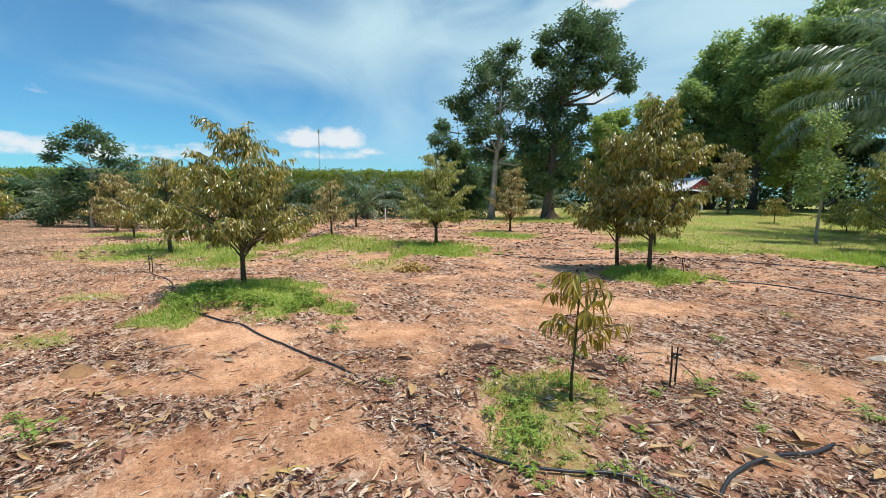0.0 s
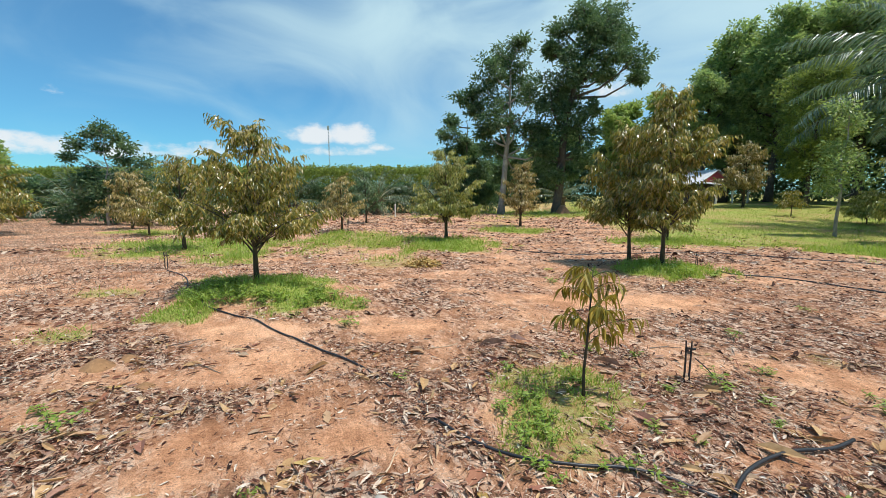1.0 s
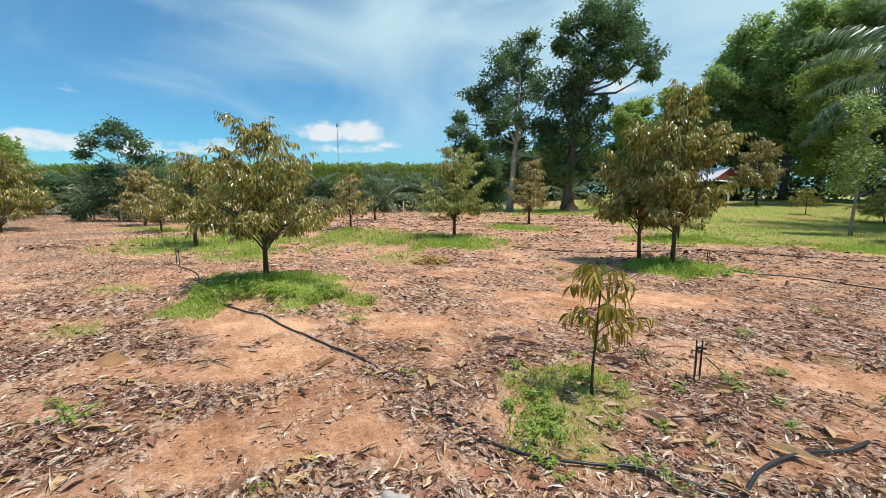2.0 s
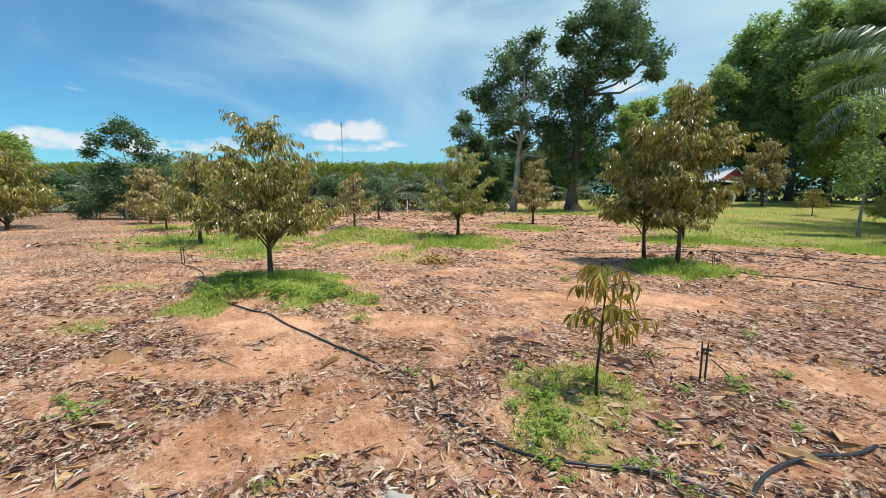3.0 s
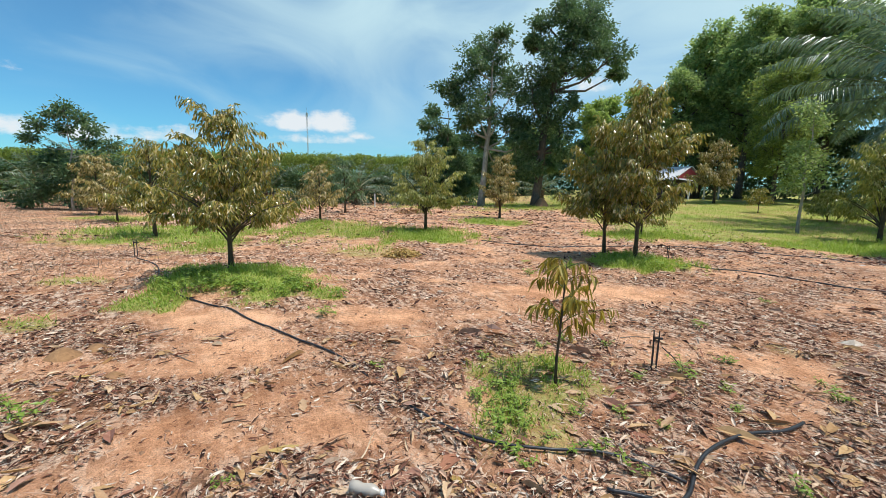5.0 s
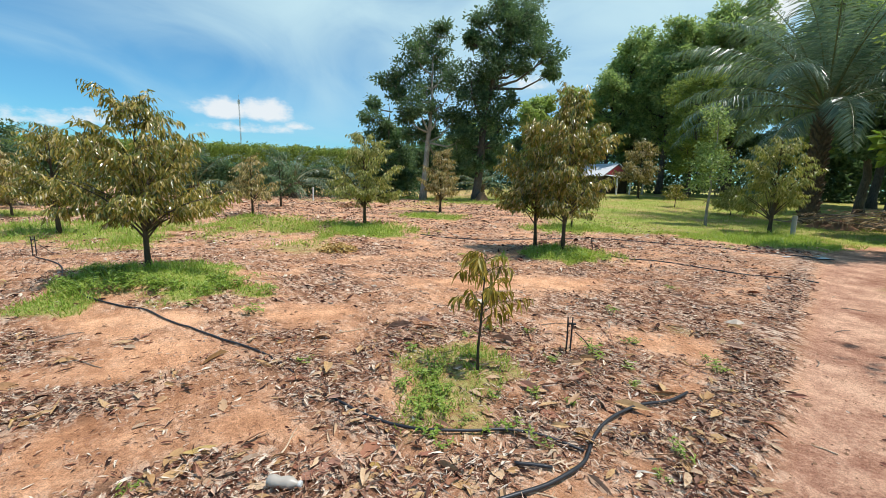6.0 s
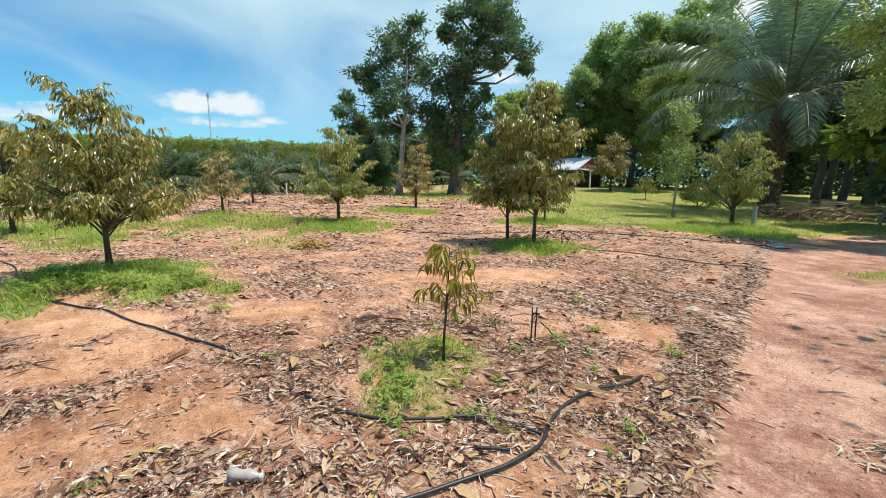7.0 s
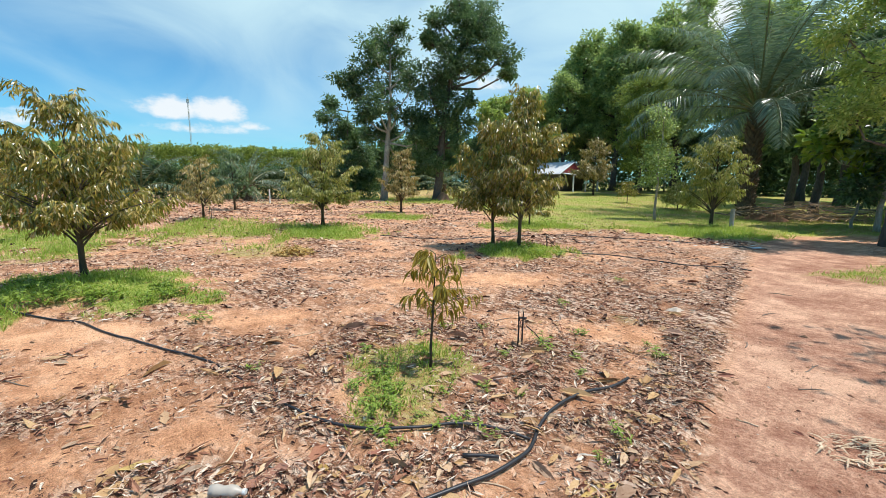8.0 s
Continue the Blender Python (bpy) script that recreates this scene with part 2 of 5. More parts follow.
DRY_GRASS = leaf_material("dry_grass", [(0.1, (0.17, 0.11, 0.085)), (0.5, (0.28, 0.195, 0.145)), (0.85, (0.42, 0.33, 0.23))], 0.8, 0.15, (0.4, 0.3, 0.15), 0.2)
WEED = leaf_material("weed_leaf", [(0.1, (0.09, 0.165, 0.02)), (0.5, (0.21, 0.31, 0.04)), (0.85, (0.38, 0.45, 0.085))], 0.42, 0.35, (0.3, 0.48, 0.04))
DEAD_FROND = leaf_material("dead_palm_leaf", [(0.1, (0.30, 0.17, 0.08)), (0.5, (0.55, 0.36, 0.18)), (0.85, (0.72, 0.54, 0.32))], 0.6, 0.15, (0.4, 0.25, 0.1))
# dark tints: real maroon bits, blackest ones also standing in for shadow in the litter
LITTER = litter_material("leaf_litter", [(0.0, (0.03, 0.014, 0.01)), (0.22, (0.11, 0.045, 0.03)), (0.36, (0.30, 0.13, 0.08)), (0.54, (0.50, 0.28, 0.175)), (0.70, (0.67, 0.47, 0.335)), (0.87, (0.77, 0.63, 0.49)), (0.95, (0.88, 0.79, 0.66)), (1.0, (0.22, 0.075, 0.05))])
DRY_LEAF = litter_material("dry_leaf", [(0.0, (0.46, 0.27, 0.12)), (0.3, (0.60, 0.40, 0.20)), (0.45, (0.40, 0.26, 0.19)), (0.55, (0.34, 0.13, 0.08)), (0.7, (0.54, 0.34, 0.19)), (0.85, (0.70, 0.52, 0.34)), (1.0, (0.24, 0.13, 0.09))], 0.6)
YELLOW_LEAF = litter_material("yellow_leaf", [(0.0, (0.52, 0.34, 0.09)), (1.0, (0.60, 0.44, 0.18))], 0.6)
BARK_DARK = bark_material("dark_bark", (0.03, 0.022, 0.013), (0.11, 0.083, 0.048))
BARK_PALE = bark_material("pale_bark", (0.16, 0.14, 0.11), (0.42, 0.39, 0.33), 5.0, 0.2)
BARK_FOREST = bark_material("forest_bark", (0.04, 0.033, 0.026), (0.15, 0.125, 0.10), 5.0)
PALM_BARK = bark_material("palm_bark", (0.04, 0.03, 0.018), (0.20, 0.15, 0.09), 6.0)
STALK = plain_material("frond_stalk", (0.10, 0.12, 0.04), (0.22, 0.22, 0.09), 12.0, 0.5)
GREEN_STEM = plain_material("green_stem", (0.07, 0.10, 0.02), (0.16, 0.18, 0.05), 30.0, 0.6)
HOSE = plain_material("black_polythene", (0.012, 0.013, 0.016), (0.035, 0.036, 0.04), 40.0, 0.42, 0.0, 0.1)
ROOF_SHEET = plain_material("pale_roof_sheet", (0.62, 0.62, 0.62), (0.78, 0.78, 0.77), 3.0, 0.5, 0.0, 0.05)
RED_PAINT = plain_material("faded_red_boards", (0.5, 0.07, 0.08), (0.62, 0.11, 0.12), 4.0, 0.6)
WHITE_WALL = plain_material("whitewashed_wall", (0.6, 0.6, 0.57), (0.76, 0.76, 0.73), 4.0, 0.8)
TIMBER = plain_material("weathered_timber", (0.13, 0.10, 0.075), (0.3, 0.25, 0.19), 14.0, 0.85)
# timber darkened in colour for the shade beneath the house roof
SHADED_TIMBER = plain_material("shaded_timber", (0.05, 0.038, 0.03), (0.12, 0.09, 0.07), 14.0, 0.85)
CONCRETE = plain_material("grey_concrete", (0.30, 0.29, 0.26), (0.48, 0.46, 0.42), 16.0, 0.9)
STEEL = plain_material("galvanised_steel", (0.34, 0.37, 0.40), (0.46, 0.48, 0.5), 2.0, 0.5, 0.4)
DIRT = plain_material("dug_earth", (0.20, 0.10, 0.055), (0.36, 0.2, 0.11), 9.0, 1.0, 0.0, 0.8)
STRAW = plain_material("bleached_straw", (0.42, 0.28, 0.16), (0.72, 0.55, 0.38), 30.0, 0.8)
CHIPPED = plain_material("rusty_leaf_heap", (0.18, 0.09, 0.04), (0.4, 0.22, 0.1), 30.0, 0.95, 0.0, 0.8)


# ---- geometry helpers ----
class Geo:
    def __init__(self):
        self.v, self.f, self.n = [], [], 0

    def add(self, verts, faces):
        verts = np.asarray(verts, float).reshape(-1, 3)
        self.v.append(verts)
        self.f.extend([tuple(i + self.n for i in f) for f in faces])
        self.n += len(verts)

    def leaves(self, pos, way, flat, length, width, droop=0.12, fold=0.25, simple=False, fine=False):
        """Many leaves at once: stalk ends, directions, blade normals, lengths and widths."""
        pos, way, flat = (np.asarray(a, float) for a in (pos, way, flat))
        k = len(pos)
        if not k:
            return
        length, width = np.broadcast_to(length, k)[:, None], np.broadcast_to(width, k)[:, None]
        way = way / np.linalg.norm(way, axis=1, keepdims=True)
        side = np.cross(way, flat)
        side /= np.linalg.norm(side, axis=1, keepdims=True) + 1e-9
        up = np.cross(side, way)
        mid = pos + way * length * 0.45
        left, right = mid - side * width * 0.5 + up * width * fold, mid + side * width * 0.5 + up * width * fold
        tip = pos + way * length - up * length * droop
        if fine:
            m1, m2 = pos + way * length * 0.28 + up * length * droop * 0.1, pos + way * length * 0.66 - up * length * droop * 0.35
            s1, s2 = side * width * 0.46, side * width * 0.40
            lift = up * width * fold
            v = np.stack([pos, m1 - s1 + lift, m1, m1 + s1 + lift, m2 - s2 + lift * 0.8, m2, m2 + s2 + lift * 0.8, tip], 1).reshape(-1, 3)
            base = (np.arange(k)[:, None, None] * 8 + self.n)
            tris = (base + np.array([[[0, 2, 1], [0, 3, 2], [4, 5, 7], [5, 6, 7]]])).reshape(-1, 3)
            quads = (base + np.array([[[1, 2, 5, 4], [2, 3, 6, 5]]])).reshape(-1, 4)
            self.v.append(v)
            self.f.extend(map(tuple, tris.tolist())), self.f.extend(map(tuple, quads.tolist()))
        elif simple:
            v = np.stack([pos, right, tip, left], 1).reshape(-1, 3)
            base = np.arange(k)[:, None] * 4 + self.n
            quads = base + np.array([[0, 1, 2, 3]])
            self.v.append(v)
            self.f.extend(map(tuple, quads.tolist()))
        else:
            v = np.stack([pos, left, mid, right, tip], 1).reshape(-1, 3)
            base = (np.arange(k)[:, None, None] * 5 + self.n)
            tris = (base + np.array([[[0, 2, 1], [0, 3, 2], [1, 2, 4], [2, 3, 4]]])).reshape(-1, 3)
            self.v.append(v)
            self.f.extend(map(tuple, tris.tolist()))
        self.n += len(v)

    def tube(self, pts, radii, sides=7, cap=True):
        pts = [Vector(p) for p in pts]
        if not hasattr(radii, "__len__"):
            radii = [radii] * len(pts)
        rings = []
        ref = Vector((0.31, 0.95, 0.05))
        for i, p in enumerate(pts):
            d = (pts[min(i + 1, len(pts) - 1)] - pts[max(i - 1, 0)]).normalized()
            a = d.cross(ref)
            if a.length < 0.15:
                a = d.cross(Vector((1, 0, 0.2)))
            a.normalize()
            b = d.cross(a)
            rings += [p + (a * math.cos(t) + b * math.sin(t)) * radii[i] for t in [2 * math.pi * k / sides for k in range(sides)]]
        faces = [(i * sides + k, i * sides + (k + 1) % sides, (i + 1) * sides + (k + 1) % sides, (i + 1) * sides + k)
                 for i in range(len(pts) - 1) for k in range(sides)]
        if cap:
            faces += [tuple(range(sides))[::-1], tuple((len(pts) - 1) * sides + k for k in range(sides))]
        self.add([tuple(p) for p in rings], faces)

    def box(self, c, s, m=None):
        v = [Vector((c[0] + s[0] * (i & 1) - s[0] / 2, c[1] + s[1] * (i >> 1 & 1) - s[1] / 2, c[2] + s[2] * (i >> 2 & 1) - s[2] / 2)) for i in range(8)]
        if m is not None:
            v = [m @ p for p in v]
        self.add([tuple(p) for p in v], [(0, 2, 3, 1), (4, 5, 7, 6), (0, 1, 5, 4), (2, 6, 7, 3), (0, 4, 6, 2), (1, 3, 7, 5)])

    def mesh(self, name, mat, smooth=False):
        me = bpy.data.meshes.new(name)
        me.from_pydata(np.concatenate(self.v).tolist() if self.v else [], [], self.f)
        if smooth:
            me.polygons.foreach_set("use_smooth", [True] * len(me.polygons))
        me.materials.append(mat)
        return me


def part(name, geo, mat, parent, label="", smooth=False, kind=""):
    ob = new(name, geo.mesh(name, mat, smooth))
    ob.parent = parent
    return tagged(ob, label, kind=kind)


def thing(name, loc, label, category, group="", turn=0.0):
    ob = new(name)
    ob.matrix_basis = pose(*loc, 0, 0, turn)
    return tagged(ob, label, category, group)


def solid(name, geo, mat, loc, label, category, group="", kind="", smooth=False, turn=0.0):
    ob = new(name, geo.mesh(name, mat, smooth))
    ob.matrix_basis = pose(*loc, 0, 0, turn)
    return tagged(ob, label, category, group, kind)


# ---- the lie of the land ----
def ramp01(v, a, b):
    t = min(1.0, max(0.0, (v - a) / (b - a)))
    return t * t * (3 - 2 * t)


MOUNDS = ((-3.30, 6.15, 1.35, 0.22), (3.80, 8.75, 1.5, 0.20), (-7.8, 10.9, 1.6, 0.04), (-0.75, 14.2, 1.6, 0.05), (0.8, 3.0, 0.7, 0.03), (-4.9, 15.9, 2.2, 0.12))


def height(x, y):
    z = -0.015 * max(-20.0, min(20.0, x))
    z += 0.95 * ramp01(y, 19.0, 50.0) * ramp01(x, 3.0, 18.0)
    for mx, my, r, h in MOUNDS:
        d2 = ((x - mx) ** 2 + (y - my) ** 2) / (r * r)
        if d2 < 6:
            z += h * math.exp(-1.6 * d2)
    if abs(x) < 30 and -12 < y < 40:
        z += 0.05 * (noise.noise((x * 0.45, y * 0.45, 3.0))) + 0.018 * noise.noise((x * 1.9, y * 1.9, 7.0))
        d = 0.631 * x - 0.776 * y
        z -= 0.05 * ramp01(d, -0.25, 0.25) * (1 - ramp01(d, 1.9, 2.5))
        if abs(x) < 8 and y < 9:
            z += 0.010 * noise.noise((x * 7.0, y * 7.0, 1.0)) + 0.004 * noise.noise((x * 23.0, y * 23.0, 5.0))
    return z


TURF_NEAR = ((-2.95, 5.95, 1.30, 0.80, 1.0), (-3.65, 4.95, 0.45, 0.40, 0.9), (-1.75, 5.55, 0.34, 0.3, 0.8), (-8.2, 11.9, 2.7, 2.6, 0.9), (-5.6, 9.6, 1.1, 1.0, 0.8),
             (-3.7, 13.6, 2.3, 3.0, 0.68), (-1.9, 9.6, 0.8, 1.3, 0.6), (-0.6, 12.9, 1.7, 1.7, 0.95), (1.9, 18.6, 1.7, 1.6, 0.9), (3.75, 8.45, 1.45, 0.75, 1.0),
             (6.6, 14.6, 1.7, 1.3, 0.95), (0.76, 3.1, 0.62, 0.52, 0.7))
TURF_FAR = ((0.52, 2.62, 0.36, 0.34, 0.62), (12.7, 12.2, 2.8, 1.5, 1.0), (-4.5, 4.1, 0.55, 0.28, 0.7), (-5.5, 6.0, 0.6, 0.35, 0.6), (-12.3, 16.0, 2.6, 1.5, 0.8),
            (10.8, 5.9, 1.6, 0.6, 0.7), (-4.6, 6.9, 0.6, 0.4, 0.6), (3.4, 4.2, 0.2, 0.25, 0.5), (6.5, 33.0, 4.5, 3.5, 0.75), (2.5, 29.0, 2.5, 2.5, 0.5),
            (-3.0, 30.0, 4.0, 2.0, 0.55), (3.0, 38.0, 9.0, 3.2, 0.85), (1.2, 23.5, 1.5, 1.5, 0.5))


def turf(x, y):
    """How grassy a spot is, 0 to 1."""
    best = 0.0
    wob = 0.65 * noise.noise((x * 0.9, y * 0.9, 11.0)) + 0.55 * noise.noise((x * 2.7, y * 2.7, 4.0)) + 0.35 * noise.noise((x * 8, y * 8, 6.0))
    for cx, cy, rx, ry, d in TURF_NEAR + TURF_FAR:
        q = math.sqrt(((x - cx) / rx) ** 2 + ((y - cy) / ry) ** 2)
        if q < 1.8:
            best = max(best, d * (1 - ramp01(q + wob, 0.6, 1.2)))
    edge = 13.0 + 1.2 * noise.noise((x * 0.3, 2.0, 0.0)) - 0.25 * max(0.0, x - 10)
    lawn = ramp01(y - edge, -0.5, 1.5) * ramp01(x - 6.0 - 0.12 * (y - 13), -1.0, 1.5)
    if y > 40:
        lawn = max(lawn, 0.75)
    lawn *= 0.82 + 0.35 * noise.noise((x * 0.5, y * 0.5, 9.0))
    return min(1.0, max(best, lawn, 0.0))


BARE = ((-1.2, 2.75, 0.72, 0.45), (-1.6, 2.3, 0.45, 0.3), (-0.7, 2.5, 0.35, 0.25), (-1.9, 3.6, 0.5, 0.35), (3.1, 3.75, 0.5, 0.35), (-2.7, 4.5, 0.9, 0.35), (1.9, 6.3, 1.3, 0.6), (2.6, 2.9, 0.3, 0.2), (-1.0, 4.8, 0.8, 0.3), (1.6, 1.9, 0.25, 0.16))


DENSE = ((-2.3, 2.85, 0.8, 0.32), (-0.8, 3.45, 0.5, 0.22), (-0.35, 2.9, 0.4, 0.22), (-0.05, 2.55, 0.35, 0.2), (-0.2, 1.95, 1.5, 0.26), (-2.6, 2.2, 0.6, 0.45), (1.1, 2.35, 0.5, 0.25), (1.9, 3.3, 0.9, 0.3), (2.9, 4.6, 0.8, 0.4))


def strewn(x, y):
    """How thickly leaf litter lies, 0 to 1."""
    d = 0.631 * x - 0.776 * y
    v = 0.57 + 0.12 * ramp01(x - 0.4 * y, -1.0, 1.5) + 0.45 * noise.noise((x * 0.6, y * 0.9, 21.0)) + 0.6 * noise.noise((x * 1.7, y * 2.6, 22.0)) + 0.4 * noise.noise((x * 4.5, y * 6, 23.0))
    v = 0.2 + 0.8 * ramp01(v, 0.18, 0.92)
    v *= 1 - 0.1 * ramp01(y, 3.6, 6.5)
    for cx, cy, rx, ry in BARE:
        q = math.sqrt(((x - cx) / rx) ** 2 + ((y - cy) / ry) ** 2)
        v -= 0.62 * (1 - ramp01(q + 0.3 * noise.noise((x * 3, y * 3, 2.0)), 0.6, 1.25))
    for cx, cy, rx, ry in DENSE:
        q = math.sqrt(((x - cx) / rx) ** 2 + ((y - cy) / ry) ** 2)
        v = max(v, 1 - ramp01(q + 0.45 * noise.noise((x * 4, y * 4, 12.0)), 0.5, 1.3))
    wob = 0.12 * noise.noise((x * 1.5, y * 1.5, 8.0))
    strip = ramp01(d + wob, -0.62, -0.38) * (1 - ramp01(d + wob, -0.10, 0.06))
    v = max(v, strip * 1.1)
    on_path = ramp01(d + wob, -0.06, 0.12) * (1 - ramp01(d + wob, 2.0, 2.6))
    v *= 1 - 0.94 * on_path
    return min(1.0, max(0.0, v)) * (1 - 0.7 * turf(x, y))


def trodden(x, y):
    d = 0.631 * x - 0.776 * y
    return ramp01(d, -0.1, 0.15) * (1 - ramp01(d, 1.9, 2.5)) * (1 - ramp01(x, 13, 18))


def field(fn, x0, x1, y0, y1, step):
    """A look-up table of fn over a rectangle, for many places at once."""
    nx, ny = int((x1 - x0) / step) + 2, int((y1 - y0) / step) + 2
    table = np.array([[fn(x0 + i * step, y0 + j * step) for i in range(nx)] for j in range(ny)])

    def at(x, y):
        u, w = (np.asarray(x) - x0) / step, (np.asarray(y) - y0) / step
        i, j = np.clip(u.astype(int), 0, nx - 2), np.clip(w.astype(int), 0, ny - 2)
        a, b = u - i, w - j
        return (table[j, i] * (1 - a) + table[j, i + 1] * a) * (1 - b) + (table[j + 1, i] * (1 - a) + table[j + 1, i + 1] * a) * b
    return at


def build_ground():
    def line(near, far, count, centre):
        # spacing grows away from the centre
        k = np.linspace(-1, 1, count)
        b = 6.2
        return centre + np.sinh(k * b) / math.sinh(b) * far
    xs, ys = line(0, 900.0, 420, 0.6), line(0, 900.0, 420, 3.2)
    nx, ny = len(xs), len(ys)
    verts, cols = [], []
    for y in ys:
        for x in xs:
            verts.append((x, y, height(x, y)))
            far = abs(x) > 60 or y > 90 or y < -40
            cols += (0.8, 0.2, 0.0, 1.0) if far else (turf(x, y), strewn(x, y), trodden(x, y), 1.0)
    faces = [(j * nx + i, j * nx + i + 1, (j + 1) * nx + i + 1, (j + 1) * nx + i) for j in range(ny - 1) for i in range(nx - 1)]
    me = bpy.data.meshes.new("ground")
    me.from_pydata(verts, [], faces)
    me.polygons.foreach_set("use_smooth", [True] * len(me.polygons))
    me.materials.append(GROUND)
    a = me.color_attributes.new("zone", "FLOAT_COLOR", "POINT")
    a.data.foreach_set("color", cols)
    tagged(new("ground", me), "orange sandy orchard soil with leaf mould and turf", "ground", kind="structure")


build_ground()


# ---- trees ----
def unit(v):
    return v / (np.linalg.norm(v) + 1e-9)


def durian(loc, H, R, seed, clear, leaf=0.13, limbs=24, mat=None, label="", trunk_r=None, lean=(0, 0), group="young durian trees", dense=1.0, simple=False, fine=False):
    """A young durian: straight leader, rising limbs that bow outwards, twigs hung with narrow leaves."""
    rng = np.random.RandomState(seed)
    mat = mat or DURIAN_LEAF
    z = height(loc[0], loc[1])
    tree = thing("durian_tree", (loc[0], loc[1], z - 0.02), label or "young durian tree with drooping olive-bronze leaves in the orchard", "tree", group)
    r0 = trunk_r or 0.02 * H
    n = 9
    pts = [Vector((lean[0] * (i / n) + rng.normal(0, 0.008) * H * (i / n), lean[1] * (i / n) + rng.normal(0, 0.008) * H * (i / n), H * 0.97 * i / n)) for i in range(n + 1)]
    pts[0] = Vector((0, 0, -0.05))
    g = Geo()
    g.tube(pts, [r0 * (1.25 if i == 0 else 1 - 0.9 * (i / n)) for i in range(n + 1)], 8)
    part("trunk", g, BARK_DARK, tree, "slender dark trunk", smooth=True)
    axis = lambda h: pts[min(n, int(h / (H * 0.97) * n))].lerp(pts[min(n, int(h / (H * 0.97) * n) + 1)], (h / (H * 0.97) * n) % 1.0)
    limbs = int(limbs * 1.5)
    sole = max(clear + 0.11 * H, 0.31 * H)
    for i in range(limbs):
        # the crown is widest low down and runs out into a thin pointed top
        u = min(1.0, (i + rng.uniform(0.1, 0.9)) / limbs)
        a = i * 2.39996 + rng.normal(0, 0.4)
        zt = sole + (H - sole) * u + rng.normal(0, 0.035) * H * (1 - u)
        reach = 0.86 * R * np.interp(u, (0, 0.15, 0.4, 0.65, 0.82, 1.0), (0.82, 1.0, 0.95, 0.68, 0.36, 0.05)) * rng.choice([1.0, 1.1, 0.88, 0.72, 0.5], p=[0.3, 0.2, 0.2, 0.17, 0.13]) * rng.uniform(0.9, 1.1)
        if 0.35 < u < 0.85 and rng.rand() < 0.3:
            zt += rng.uniform(0.06, 0.15) * H
        zs = min(max(clear * rng.uniform(0.85, 1.6), zt - reach * rng.uniform(0.75, 1.25) - 0.02 * H), 0.93 * H)
        o, p1 = axis(zs).copy(), Vector((0.5 * reach, 0, zs + (zt - zs) * 0.7 + 0.1 * reach))
        c = axis(min(zt, 0.96 * H))
        path, seg = [], 6
        for k in range(seg + 1):
            t = k / seg
            r, z = 2 * t * (1 - t) * p1.x + t * t * reach, zs * (1 - t) ** 2 + 2 * t * (1 - t) * p1.z + t * t * zt
            a2 = a + 0.25 * math.sin(2.5 * t + i) * t
            path.append(Vector((o.x + (c.x - o.x) * t + math.cos(a2) * r, o.y + (c.y - o.y) * t + math.sin(a2) * r, z)))
        rb = r0 * (0.42 - 0.25 * u)
        g = Geo()
        g.tube(path, [rb * (1 - 0.8 * k / seg) for k in range(seg + 1)], 5)
        branch = part("branch", g, BARK_DARK, tree)
        P, W, F = [], [], []
        twig = Geo()
        start = 0.42 if u < 0.3 else 0.15
        count = max(5, int((reach * 18 + 5) * dense))
        for t in range(count):
            s = start + (1 - start) * (t + rng.rand()) / count
            k = min(seg - 1, int(s * seg))
            o = np.array(path[k].lerp(path[k + 1], s * seg - k))
            out = np.array([math.cos(a), math.sin(a), 0.0])
            side = np.array([-math.sin(a), math.cos(a), 0.0]) * (1 if t % 2 else -1)
            d = unit(out * rng.uniform(0.3, 1.0) + side * rng.uniform(0.2, 1.1) + np.array([0, 0, rng.uniform(-0.4, 0.5)]))
            length = rng.uniform(0.14, 0.32) * (0.6 + 0.4 * min(1.2, R)) * (leaf / 0.12)
            end = o + d * length + np.array([0, 0, -0.03])
            twig.add([o + (0, 0, 0.004), o - (0, 0, 0.004), end], [(0, 1, 2)])
            for q in range(max(4, int(length / (leaf * 0.2)))):
                f = (q + 0.6) / max(4, int(length / (leaf * 0.2)))
                P.append(o + (end - o) * f + rng.normal(0, 0.012, 3))
                sw = np.cross(d, (0, 0, 1)) * (1 if q % 2 else -1)
                w = sw * rng.uniform(0.3, 0.9) + d * rng.uniform(0.2, 0.8) + np.array([0, 0, -rng.uniform(0.4, 1.6)])
                W.append(w)
                F.append(sw * 0.3 + d * 0.5 + rng.normal(0, 0.6, 3) + np.array([0, 0, 0.9]))
        L = leaf * rng.uniform(0.7, 1.25, len(P))
        twig.leaves(P, W, F, L, L * 0.26, droop=0.1, fold=0.22, simple=simple, fine=fine)
        part("foliage", twig, mat, branch)
    return tree


